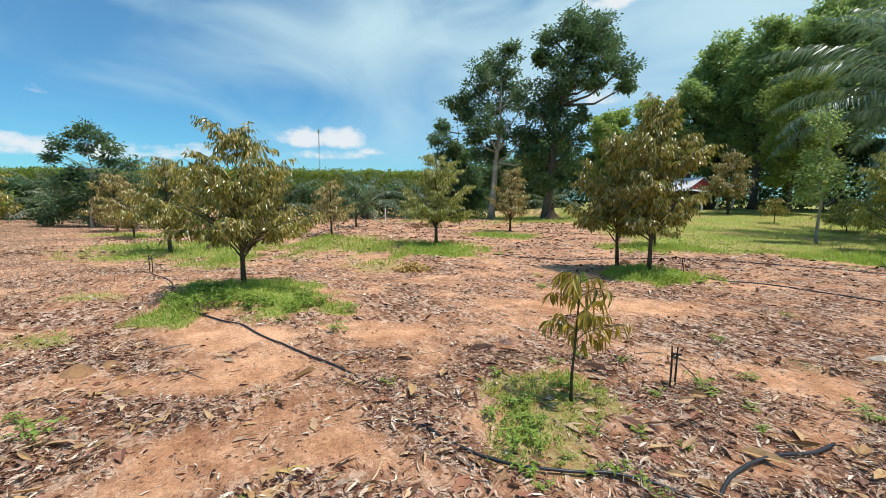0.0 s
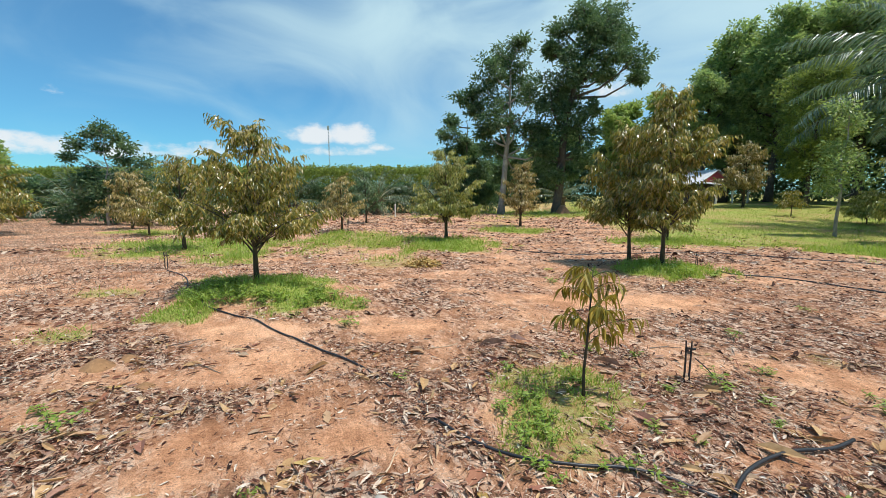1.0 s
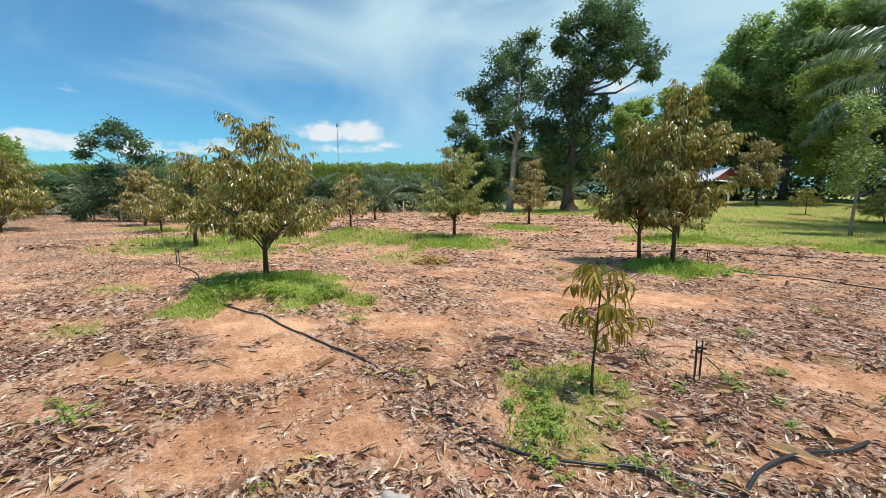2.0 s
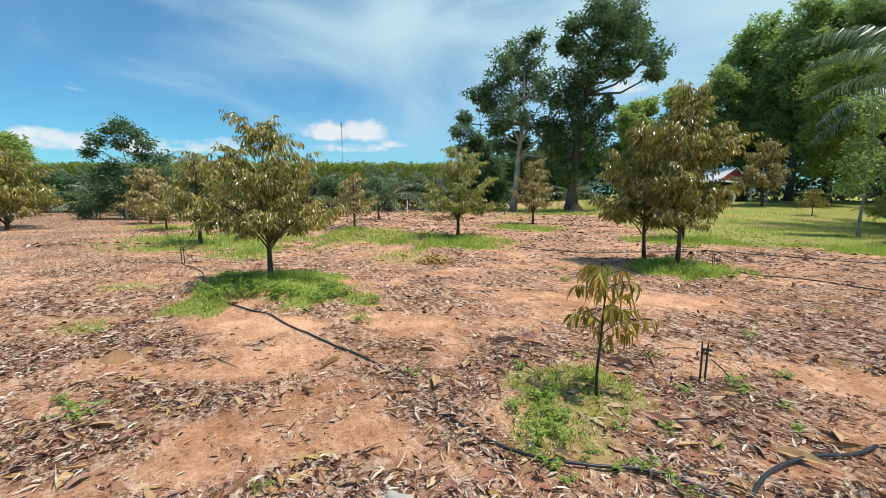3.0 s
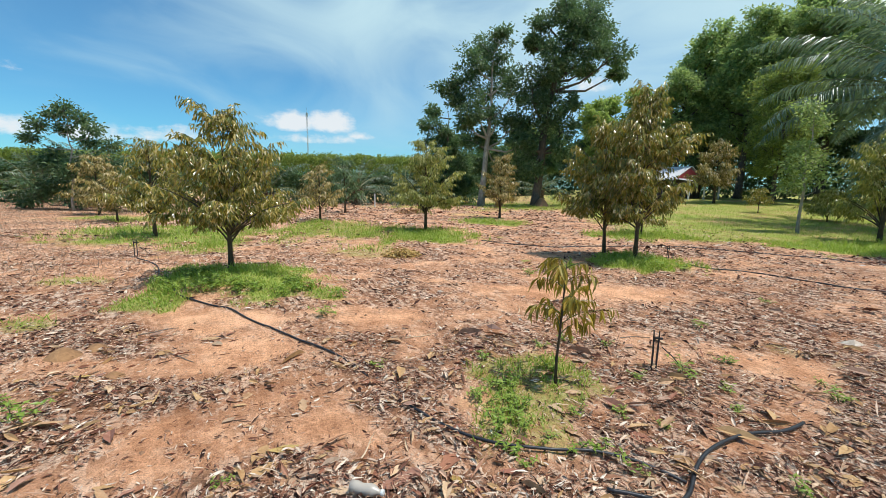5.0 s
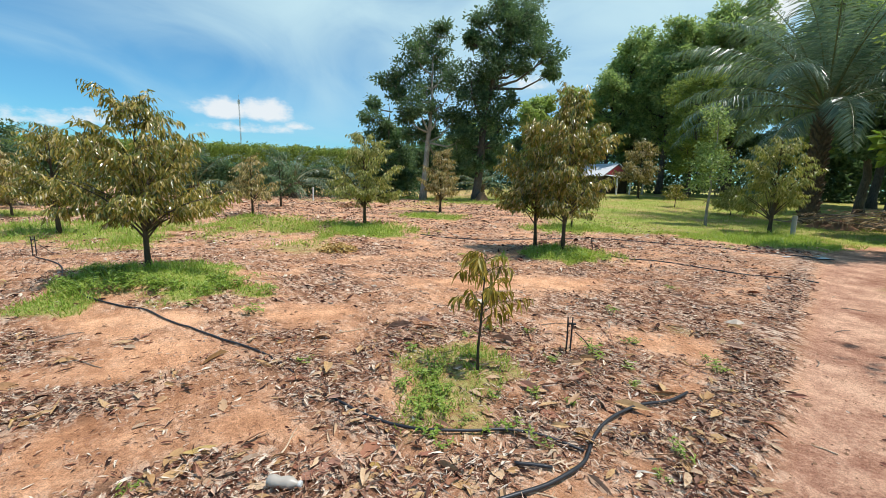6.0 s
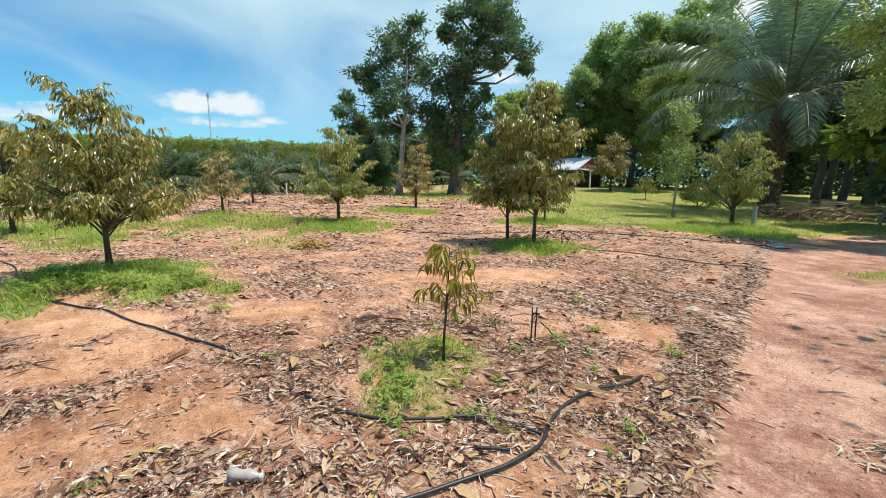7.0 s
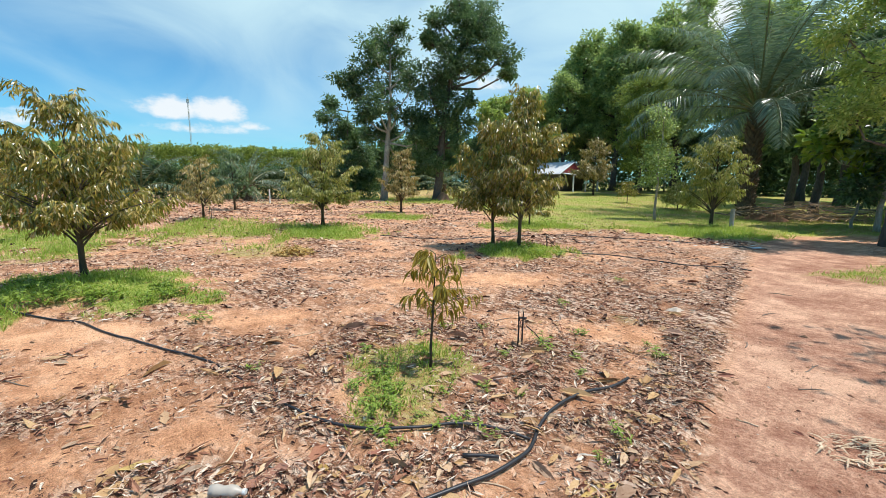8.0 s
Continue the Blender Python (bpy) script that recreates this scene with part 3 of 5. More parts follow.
def sapling(loc, H):
    """The knee-high durian sapling: one thin stem and a small loose head."""
    rng = np.random.RandomState(5)
    z = height(*loc)
    tree = thing("durian_sapling", (loc[0], loc[1], z - 0.01), "small durian sapling with yellow-bronze hanging leaves in weeds", "sapling")
    g = Geo()
    pts = [Vector((0, 0, -0.03)), Vector((0.0, 0.01, 0.2 * H)), Vector((0.012, 0.0, 0.4 * H)), Vector((0.02, 0, 0.6 * H)), Vector((0.03, 0.0, 0.8 * H)), Vector((0.035, 0, 0.97 * H))]
    g.tube(pts, [0.0135, 0.0115, 0.010, 0.008, 0.006, 0.003], 7)
    part("stem", g, BARK_DARK, tree, smooth=True)
    heads = 15
    for i in range(heads):
        u = i / (heads - 1)
        h = H * (0.40 + 0.56 * u)
        a = i * 2.39996 + rng.normal(0, 0.5)
        reach = H * (0.36 - 0.14 * u * u) * rng.uniform(0.65, 1.2)
        rise = radians(rng.uniform(20, 50) + 8 * u)
        p = Vector((0.012 + 0.025 * u, 0, h))
        path = [p.copy()]
        for k in range(5):
            e = rise - radians(rng.uniform(9, 17)) * k
            p = p + Vector((math.cos(a) * math.cos(e), math.sin(a) * math.cos(e), math.sin(e))) * reach / 5
            path.append(p.copy())
        g = Geo()
        g.tube(path, [0.0045 * (1 - 0.16 * k) for k in range(6)], 5)
        branch = part("branch", g, GREEN_STEM, tree)
        P, W, F = [], [], []
        count = rng.randint(13, 20)
        for q in range(count):
            f = 0.22 + 0.78 * q / (count - 1)
            k = min(4, int(f * 5))
            P.append(np.array(path[k].lerp(path[k + 1], f * 5 - k)))
            sw = np.array([-math.sin(a), math.cos(a), 0]) * (1 if q % 2 else -1)
            out = np.array([math.cos(a), math.sin(a), 0])
            W.append(sw * rng.uniform(0.1, 0.65) + out * rng.uniform(0.0, 0.75) + np.array([0, 0, -rng.uniform(0.35, 1.3)]))
            F.append(out + sw * 0.4 + rng.normal(0, 0.3, 3) + np.array([0, 0, 0.6]))
        g = Geo()
        L = H * 0.125 * rng.uniform(0.65, 1.25, len(P))
        g.leaves(P, W, F, L, L * 0.22, droop=0.16, fold=0.3, fine=True)
        part("foliage", g, SAPLING_LEAF, branch)


def crown_leaves(rng, lobes, leaf, per, hang=0.35):
    """Leaves in clumps within lobes (x, y, z, r): clumps sit mostly on the lobe's outside."""
    P, W, F = [], [], []
    for x, y, z, r in lobes:
        clumps = max(16, int(r * r * 11))
        for c in range(clumps):
            d = rng.normal(0, 1, 3)
            d /= np.linalg.norm(d)
            d[2] = d[2] * 0.85 + 0.1
            o = np.array([x, y, z]) + d * r * rng.uniform(0.35, 1.05)
            k = int(per * 1.9 * rng.uniform(0.6, 1.4))
            cr = rng.uniform(0.24, 0.48) * min(1.4, 0.5 + r * 0.35)
            q = o + rng.normal(0, 1, (k, 3)) * cr * np.array([0.75, 0.75, 0.5])
            P.append(q)
            w = (q - o) / cr + d * 0.5 + rng.normal(0, 0.6, (k, 3))
            w[:, 2] -= hang
            W.append(w)
            F.append(rng.normal(0, 0.8, (k, 3)) + np.array([0, -0.2, 0.8]))
    return np.concatenate(P), np.concatenate(W), np.concatenate(F)


def forest_tree(loc, H, lobes, seed, bark, mat, label, leaf=0.3, trunk_r=0.22, trunk_way=None, per=26, name="tall_tree", group="", wide=0.5, base=None, clear=0.3):
    """A tall tree: bent tapered trunk, a limb to every lobe of the crown, clumps of leaves with gaps."""
    rng = np.random.RandomState(seed)
    z = height(loc[0], loc[1]) if base is None else base
    tree = thing(name, (loc[0], loc[1], z - 0.05), label, "tree", group)
    way = trunk_way or [(0, 0, 0), (0.01 * H, 0, 0.3 * H), (0.03 * H, 0, 0.6 * H), (0.03 * H, 0, 0.9 * H)]
    way = [Vector(p) for p in way]
    pts = [way[0] - Vector((0, 0, 0.2))]
    for i in range(len(way) - 1):
        for k in range(1, 5):
            pts.append(way[i].lerp(way[i + 1], k / 4) + Vector((rng.normal(0, 0.04), rng.normal(0, 0.04), 0)))
    g = Geo()
    m = len(pts) - 1
    g.tube(pts, [trunk_r * (1.5 if i == 0 else 1.12 - 1.0 * i / m) for i in range(m + 1)], 9)
    part("trunk", g, bark, tree, smooth=True)
    for x, y, zz, r in lobes:
        o = min(pts, key=lambda p: abs(p.z - max(clear * H, zz - 0.9 * r - 0.25 * math.hypot(x - p.x, y - p.y))))
        e = Vector((x, y, zz))
        mid = o.lerp(e, 0.5) + Vector((rng.normal(0, 0.15), rng.normal(0, 0.15), -0.12 * (e - o).length))
        g = Geo()
        g.tube([o, o.lerp(mid, 0.6), mid, mid.lerp(e, 0.6), e], [trunk_r * f for f in (0.36, 0.3, 0.24, 0.16, 0.06)], 6)
        for k in range(5):
            d = Vector(rng.normal(0, 1, 3)).normalized() * r * 0.8
            g.tube([mid.lerp(e, 0.5 + 0.1 * k), e + d], [trunk_r * 0.12, 0.01], 4)
        part("limb", g, bark, tree)
    P, W, F = crown_leaves(rng, lobes, leaf, per)
    g = Geo()
    L = leaf * rng.uniform(0.65, 1.25, len(P))
    g.leaves(P, W, F, L, L * wide, droop=0.1, fold=0.15, simple=True)
    part("crown", g, mat, tree)
    return tree


def random_lobes(seed, H, R, low=0.3, count=14):
    """Lobes for a tree whose crown reaches from low * H to H."""
    rng = np.random.RandomState(seed)
    lobes = []
    for i in range(count):
        u = (i + 0.5) / count
        z = H * (low + (0.93 - low) * u)
        rr = R * (0.35 + 0.65 * math.sin(math.pi * min(1, 0.18 + 0.75 * u)))
        a = i * 2.39996 + rng.normal(0, 0.3)
        d = rr * rng.uniform(0.25, 0.8)
        lobes.append((d * math.cos(a), d * math.sin(a), z + rng.normal(0, 0.03) * H, R * rng.uniform(0.24, 0.4)))
    return lobes


def frond_path(rng, a, el, length, bend, origin):
    pts, p = [], Vector(origin)
    e = el
    seg = 10
    for k in range(seg + 1):
        pts.append(p.copy())
        p = p + Vector((math.cos(a) * math.cos(e), math.sin(a) * math.cos(e), math.sin(e))) * length / seg
        e -= bend / seg * (0.5 + 1.2 * k / seg)
    return pts


def oil_palm(loc, trunk_h, length, fronds, seed, label, trunk_r=0.32, leaflets=46, group="oil palms", low=-0.5, base=None):
    """An oil palm: stubby boots on the trunk and long arching fronds, each with its leaflets."""
    rng = np.random.RandomState(seed)
    z = height(loc[0], loc[1]) if base is None else base
    palm = thing("oil_palm", (loc[0], loc[1], z - 0.05), label, "palm tree", group)
    g = Geo()
    g.tube([(0, 0, -0.15), (0.02, 0, trunk_h * 0.3), (-0.02, 0.02, trunk_h * 0.7), (0, 0, trunk_h)], [trunk_r * 1.2, trunk_r, trunk_r * 0.95, trunk_r * 0.8], 12)
    rows = int(trunk_h / 0.16)
    for j in range(rows):
        for k in range(7):
            a = k * 2 * math.pi / 7 + j * 0.55
            c = Vector((math.cos(a), math.sin(a), 0))
            o = c * trunk_r * 0.85 + Vector((0, 0, trunk_h * (j + 0.3) / rows))
            tip = o + c * rng.uniform(0.10, 0.24) + Vector((0, 0, rng.uniform(0.12, 0.28)))
            g.tube([o, tip], [0.10, 0.05], 5)
    part("trunk", g, PALM_BARK, palm, "trunk shaggy with cut frond boots")
    for i in range(fronds):
        u = i / fronds
        a = i * 2.39996 + 0.7 + rng.normal(0, 0.12)
        el = radians(84) * (1 - u) ** 0.75 + low * u + rng.normal(0, 0.06)
        ln = length * rng.uniform(0.88, 1.08) * (0.75 + 0.25 * min(1, u * 3))
        pts = frond_path(rng, a, el, ln, radians(50 + 32 * u + rng.normal(0, 8)), (0.12 * math.cos(a), 0.12 * math.sin(a), trunk_h - 0.1 + 0.35 * (1 - u)))
        g = Geo()
        g.tube(pts, [0.055 * (1 - 0.9 * k / 10) for k in range(11)], 5)
        stalk = part("frond", g, STALK, palm)
        P, W, F = [], [], []
        sideways = np.array([-math.sin(a), math.cos(a), 0])
        for q in range(leaflets):
            f = 0.16 + 0.84 * q / (leaflets - 1)
            k = min(9, int(f * 10))
            o = np.array(pts[k].lerp(pts[k + 1], f * 10 - k))
            d = np.array((pts[k + 1] - pts[k]).normalized())
            up = np.cross(sideways, d)
            for sgn in (-1, 1):
                P.append(o)
                W.append(sideways * sgn * 1.0 + d * rng.uniform(0.45, 0.8) + up * rng.uniform(-0.25, 0.35) * (1 if up[2] > 0 else -1) + np.array([0, 0, -0.25 - rng.uniform(0, 0.35)]))
                F.append(up if up[2] > 0 else -up)
        g = Geo()
        prof = np.repeat(np.sin(np.linspace(0.5, math.pi * 0.93, leaflets)), 2)
        L = ln * 0.165 * prof * rng.uniform(0.85, 1.1, len(P)) + 0.05
        g.leaves(P, W, F, L, 0.045 + 0.02 * (length > 4), droop=0.34, fold=0.3)
        part("blade", g, PALM_LEAF, stalk)
    return palm


# the orchard rows
durian((-3.36, 6.27), 2.42, 1.26, 11, 0.46, 0.1, 34, label="bushy young durian on a grassy mound with low spreading limbs", trunk_r=0.04, fine=True, dense=1.05)
durian((-7.86, 10.93), 2.62, 1.05, 12, 0.45, 0.13, 22, label="young durian with olive leaves beside a strip of turf")
durian((-11.9, 14.7), 1.9, 0.95, 13, 0.35, 0.15, 16, DURIAN_RED, "small bronze-leaved durian near the field's edge", dense=0.8)
durian((-14.4, 16.9), 2.5, 1.1, 14, 0.35, 0.17, 16, DURIAN_RED, "orange-bronze young durian at the edge of the orchard", dense=0.8)
durian((-4.96, 15.96), 2.25, 0.95, 15, 0.45, 0.15, 17, DURIAN_RED, "thin reddish young durian standing in turf", dense=0.6)
durian((-5.6, 22.5), 2.9, 1.0, 16, 0.5, 0.2, 14, FOREST_LEAF, "grey-green young tree before the palm thicket", dense=0.7)
durian((-0.77, 14.2), 3.1, 1.4, 17, 0.5, 0.14, 24, DURIAN_BRIGHT, label="round-headed young durian with forked low limbs", dense=0.95)
durian((2.70, 21.4), 3.3, 1.08, 18, 0.45, 0.18, 20, DURIAN_RED, "compact young durian with bronze leaves on a grass patch", dense=0.85)
durian((3.60, 9.45), 3.0, 0.98, 19, 0.55, 0.125, 26, label="young durian leaning close to its taller neighbour", trunk_r=0.042, lean=(-0.15, 0), fine=True, dense=1.25)
durian((3.95, 8.68), 3.45, 1.1, 20, 0.55, 0.12, 32, label="tall young durian with silvery drooping leaves on a mound", trunk_r=0.045, lean=(0.06, 0), fine=True, dense=1.3)
durian((7.0, 14.9), 1.9, 0.8, 21, 0.4, 0.16, 14, label="low durian half hidden behind the paired trees")
durian((24.4, 38.1), 5.7, 2.1, 22, 1.1, 0.3, 20, DURIAN_RED, "pale bronze durian on the lawn by the house", dense=0.6)
durian((15.1, 14.45), 3.8, 1.6, 23, 0.5, 0.18, 24, DURIAN_BRIGHT, "yellow-green durian beside a short post", dense=0.75)
durian((-17.2, 13.6), 3.1, 1.6, 24, 0.15, 0.18, 22, label="broad dark durian at the scrub's edge", dense=0.9)
durian((22.6, 24.7), 2.0, 1.35, 25, 0.3, 0.22, 15, DURIAN_BRIGHT, label="low leafy bush on the lawn", dense=0.8)
durian((22.3, 29.8), 1.9, 1.1, 26, 0.5, 0.22, 8, label="tiny durian on the far lawn", dense=0.6, simple=True)
sapling((0.84, 3.14), 1.02)

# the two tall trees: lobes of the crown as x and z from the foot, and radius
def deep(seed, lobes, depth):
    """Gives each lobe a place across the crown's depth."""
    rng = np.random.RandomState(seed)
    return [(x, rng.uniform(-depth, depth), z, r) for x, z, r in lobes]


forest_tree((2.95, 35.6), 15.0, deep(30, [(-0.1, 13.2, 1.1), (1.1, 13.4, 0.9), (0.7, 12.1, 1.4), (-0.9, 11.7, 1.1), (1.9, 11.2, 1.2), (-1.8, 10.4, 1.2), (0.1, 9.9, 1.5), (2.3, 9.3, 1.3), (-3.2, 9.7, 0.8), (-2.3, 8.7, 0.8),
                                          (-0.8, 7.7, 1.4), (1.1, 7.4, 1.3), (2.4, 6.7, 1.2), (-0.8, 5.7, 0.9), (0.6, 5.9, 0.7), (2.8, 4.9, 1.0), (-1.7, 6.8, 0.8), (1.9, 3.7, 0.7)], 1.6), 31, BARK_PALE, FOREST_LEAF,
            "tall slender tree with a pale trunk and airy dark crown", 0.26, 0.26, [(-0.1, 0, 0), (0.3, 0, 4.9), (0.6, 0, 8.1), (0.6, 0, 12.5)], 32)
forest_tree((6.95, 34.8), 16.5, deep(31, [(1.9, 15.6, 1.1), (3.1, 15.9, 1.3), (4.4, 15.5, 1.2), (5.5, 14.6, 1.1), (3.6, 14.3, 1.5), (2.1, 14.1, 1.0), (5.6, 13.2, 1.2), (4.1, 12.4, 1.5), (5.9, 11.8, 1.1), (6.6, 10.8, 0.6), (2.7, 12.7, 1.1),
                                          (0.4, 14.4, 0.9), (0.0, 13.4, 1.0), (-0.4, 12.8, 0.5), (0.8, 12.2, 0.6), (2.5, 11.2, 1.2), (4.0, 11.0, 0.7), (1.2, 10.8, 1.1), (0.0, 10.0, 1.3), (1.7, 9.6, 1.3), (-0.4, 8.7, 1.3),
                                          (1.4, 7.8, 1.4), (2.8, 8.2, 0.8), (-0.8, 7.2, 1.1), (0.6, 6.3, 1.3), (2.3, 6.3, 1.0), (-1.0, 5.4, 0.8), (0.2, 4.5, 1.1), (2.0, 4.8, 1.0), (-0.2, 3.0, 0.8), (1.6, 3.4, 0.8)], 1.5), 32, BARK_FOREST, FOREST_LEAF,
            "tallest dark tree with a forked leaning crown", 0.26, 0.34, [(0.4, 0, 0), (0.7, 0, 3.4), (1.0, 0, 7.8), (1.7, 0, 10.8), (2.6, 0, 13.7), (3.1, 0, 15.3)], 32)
forest_tree((-0.3, 40.0), 9.6, deep(32, [(-1.2, 8.7, 0.6), (-1.5, 7.3, 0.8), (-0.1, 6.9, 0.7), (-0.8, 5.7, 1.0), (0.6, 5.3, 1.0), (1.8, 4.1, 1.1), (0.3, 3.6, 1.1), (1.4, 2.4, 1.1), (-0.3, 4.5, 0.7)], 1.0), 33, BARK_FOREST, FOREST_LEAF,
            "dark leafy tree beside the tall pair", 0.26, 0.16, per=30)
forest_tree((0.4, 42.0), 7.5, random_lobes(41, 7.5, 2.4, 0.2, 10), 34, BARK_PALE, FOREST_LEAF, "dark tree behind the slender pale trunk", 0.34, 0.14, per=22)

# the wood on the rising side
a_tree = forest_tree((27.6, 51.0), 15.6, random_lobes(51, 15.6, 3.6, 0.28, 30), 51, BARK_FOREST, WOOD_LEAF, "tall dense tree at the edge of the wood", 0.36, 0.3, per=20, group="trees of the wood")
b_tree = forest_tree((33.0, 47.5), 20.0, random_lobes(52, 20.0, 4.6, 0.32, 34), 52, BARK_FOREST, WOOD_LEAF, "tall sunlit tree at the edge of the wood", 0.38, 0.35, per=20, group="trees of the wood")
c_tree = forest_tree((20.5, 57.0), 12.6, random_lobes(53, 12.6, 3.7, 0.1, 28), 53, BARK_FOREST, BRIGHT_LEAF, "broad light-green tree behind the lawn", 0.45, 0.3, per=24, group="trees of the wood")


# darker leaf colour stands in for the deep shade behind the palm
d_tree = forest_tree((40.0, 26.5), 14.5, random_lobes(54, 14.5, 4.2, 0.42, 18), 54, BARK_FOREST, FOREST_LEAF, "tree of the wood with deep shade put into its dark leaves", 0.4, 0.32, per=22, group="trees of the wood")


def again(tree, x, y, s, turn):
    return copy_thing(tree, Matrix.LocRotScale((x, y, height(x, y) - 0.05), Euler((0, 0, radians(turn))), (s, s, s)))


# d_tree copies at (17.8, 6.6) and (21.8, 9.6) are added to shade the path
for tree, x, y, s, turn in ((b_tree, 38.2, 43.0, 1.1, 70), (b_tree, 38.0, 49.0, 1.05, 130), (a_tree, 32.2, 54.0, 1.34, 200), (c_tree, 26.5, 58.0, 1.12, 90),
                            (a_tree, 15.0, 62.0, 0.7, 20), (c_tree, 12.0, 66.0, 0.85, 160), (b_tree, 43.5, 38.0, 1.05, 250), (d_tree, 42.5, 31.5, 1.0, 310),
                            (d_tree, 46.0, 28.0, 1.05, 15), (d_tree, 39.0, 21.0, 0.9, 120), (d_tree, 33.5, 25.5, 0.85, 260), (d_tree, 30.5, 13.5, 0.72, 33), (d_tree, 35.0, 10.0, 0.8, 140), (d_tree, 29.0, 20.5, 0.72, 301), (d_tree, 31.0, 17.0, 0.7, 77), (d_tree, 27.5, 10.5, 0.62, 150),
                            (d_tree, 36.0, 16.5, 0.8, 80), (a_tree, 6.0, 68.0, 0.7, 240), (d_tree, 44.0, 20.0, 1.0, 190), (d_tree, 17.8, 6.6, 0.62, 200), (d_tree, 21.8, 9.6, 0.62, 95), (d_tree, 29.8, 15.0, 0.66, 20), (d_tree, 24.8, 12.4, 0.7, 205)):
    again(tree, x, y, s, turn)

forest_tree((15.0, 17.7), 5.8, [(-0.5, 0, 2.1, 0.5), (0.45, 0.1, 2.3, 0.5), (-0.6, 0, 2.8, 0.45), (0.3, 0, 3.1, 0.45), (-0.2, 0.1, 3.6, 0.36), (0.3, 0.1, 4.6, 0.3), (-0.3, 0, 5.2, 0.3)], 61, BARK_PALE, WOOD_LEAF, "slender young tree with a pale stem on the lawn", 0.15, 0.06, [(0, 0, 0), (0, 0, 1.6), (-0.1, 0, 3.2), (0.05, 0, 4.3), (0.0, 0, 5.6)], 12, clear=0.3)
forest_tree((30.2, 38.8), 13.6, random_lobes(62, 13.6, 3.3, 0.16, 26), 62, BARK_FOREST, HEDGE_LEAF, "rounded light-green tree beyond the lawn", 0.24, 0.17, per=26)
forest_tree((21.7, 13.6), 6.2, [(-1.6, 0.6, 3.6, 0.7), (-0.8, 0.2, 4.3, 0.7), (0.2, 0, 3.4, 0.7), (0.7, -0.4, 4.6, 0.8), (1.3, -0.5, 3.4, 0.7), (-0.3, 0.1, 5.4, 0.7), (0.4, 0, 2.4, 0.4)], 63, BARK_PALE, WEED, "thin pole-like sapling with broad leaves by the dead fronds", 0.42, 0.055, [(0, 0, 0), (0.05, 0, 1.4), (0.1, 0, 2.6), (0.1, 0, 5.4)], 5, wide=0.75, clear=0.45)

# palms
oil_palm((23.2, 20.1), 6.2, 8.4, 44, 71, "large oil palm with long arching fronds", 0.36, 74, low=-0.05)
oil_palm((-13.5, 31.0), 0.8, 3.9, 16, 72, "young oil palm in the hedge thicket", 0.3, 26)
oil_palm((-7.0, 32.0), 1.2, 3.8, 16, 73, "oil palm with low fronds before the plantation", 0.3, 26)
oil_palm((-3.4, 33.0), 1.0, 3.6, 16, 74, "oil palm with fronds brushing the ground", 0.3, 26)
oil_palm((-19.5, 23.0), 1.3, 3.6, 18, 75, "oil palm in the dark scrub", 0.3, 26)
oil_palm((-24.0, 24.0), 0.8, 3.2, 16, 76, "low oil palm at the field's end", 0.3, 26)
oil_palm((-30.0, 24.0), 1.0, 3.4, 16, 77, "young oil palm far along the field", 0.3, 26)
oil_palm((9.6, 43.0), 1.2, 3.6, 14, 78, "oil palm under the tall trees", 0.3, 24)


def far_growth(name, label, boxes, count, leaf, mat, seed, kind="stuff"):
    """Far leafy growth nobody could count: clumps that fill long low volumes with a lumpy top."""
    rng = np.random.RandomState(seed)
    g = Geo()
    for (x0, y0), (x1, y1), depth, low, top in boxes:
        ln = math.hypot(x1 - x0, y1 - y0)
        k = int(count * ln)
        t, w = rng.rand(k), rng.rand(k) * depth
        nx, ny = -(y1 - y0) / ln, (x1 - x0) / ln
        px, py = x0 + (x1 - x0) * t + nx * w, y0 + (y1 - y0) * t + ny * w
        crest = np.array([0.9 + (0.07 if top > 7.05 and low == 0 and y0 == 62 and x0 < -100 else 0.2) * noise.noise((a * 0.35, b * 0.35, seed)) + 0.1 * noise.noise((a * 1.3, b * 1.3, seed)) for a, b in zip(px, py)])
        pz = low + (top - low) * crest * (1 - rng.rand(k) ** 2.2 * 0.98)
        base = np.array([height(a, b) for a, b in zip(px, py)])
        P = np.stack([px, py, pz + base], 1)
        W = rng.normal(0, 0.7, (k, 3)) + np.array([0, -0.35, -0.15])
        F = rng.normal(0, 0.5, (k, 3)) + np.array([0, -0.3, 1])
        L = leaf * rng.uniform(0.6, 1.3, k)
        g.leaves(P, W, F, L, L * 0.5, simple=True)
    ob = new(name, g.mesh(name, mat))
    return tagged(ob, label, "trees" if "wood" in name or "plantation" in name else "bushes", kind=kind)


far_growth("plantation", "long even plantation of light-green trees on the skyline", [((-150, 62), (12, 76), 10, 0.0, 7.1)], 800, 0.5, HEDGE_LEAF, 81)
far_growth("scrub", "dark scrub along the end of the field", [((-40, 23), (-17, 25.5), 3.0, 0.0, 2.7), ((-17, 29), (3, 39), 2.5, 0.0, 2.7)], 1000, 0.28, FOREST_LEAF, 82)
far_growth("undergrowth", "deep green undergrowth beneath the wood", [((2, 62), (30, 55), 5, 0.0, 7.0), ((30, 54), (46, 36), 5, 0.0, 7.5), ((44, 38), (54, 34), 3, 0.0, 5.0), ((54, 34), (58, 8), 4, 0.0, 5.5)], 900, 0.5, FOREST_LEAF, 83)

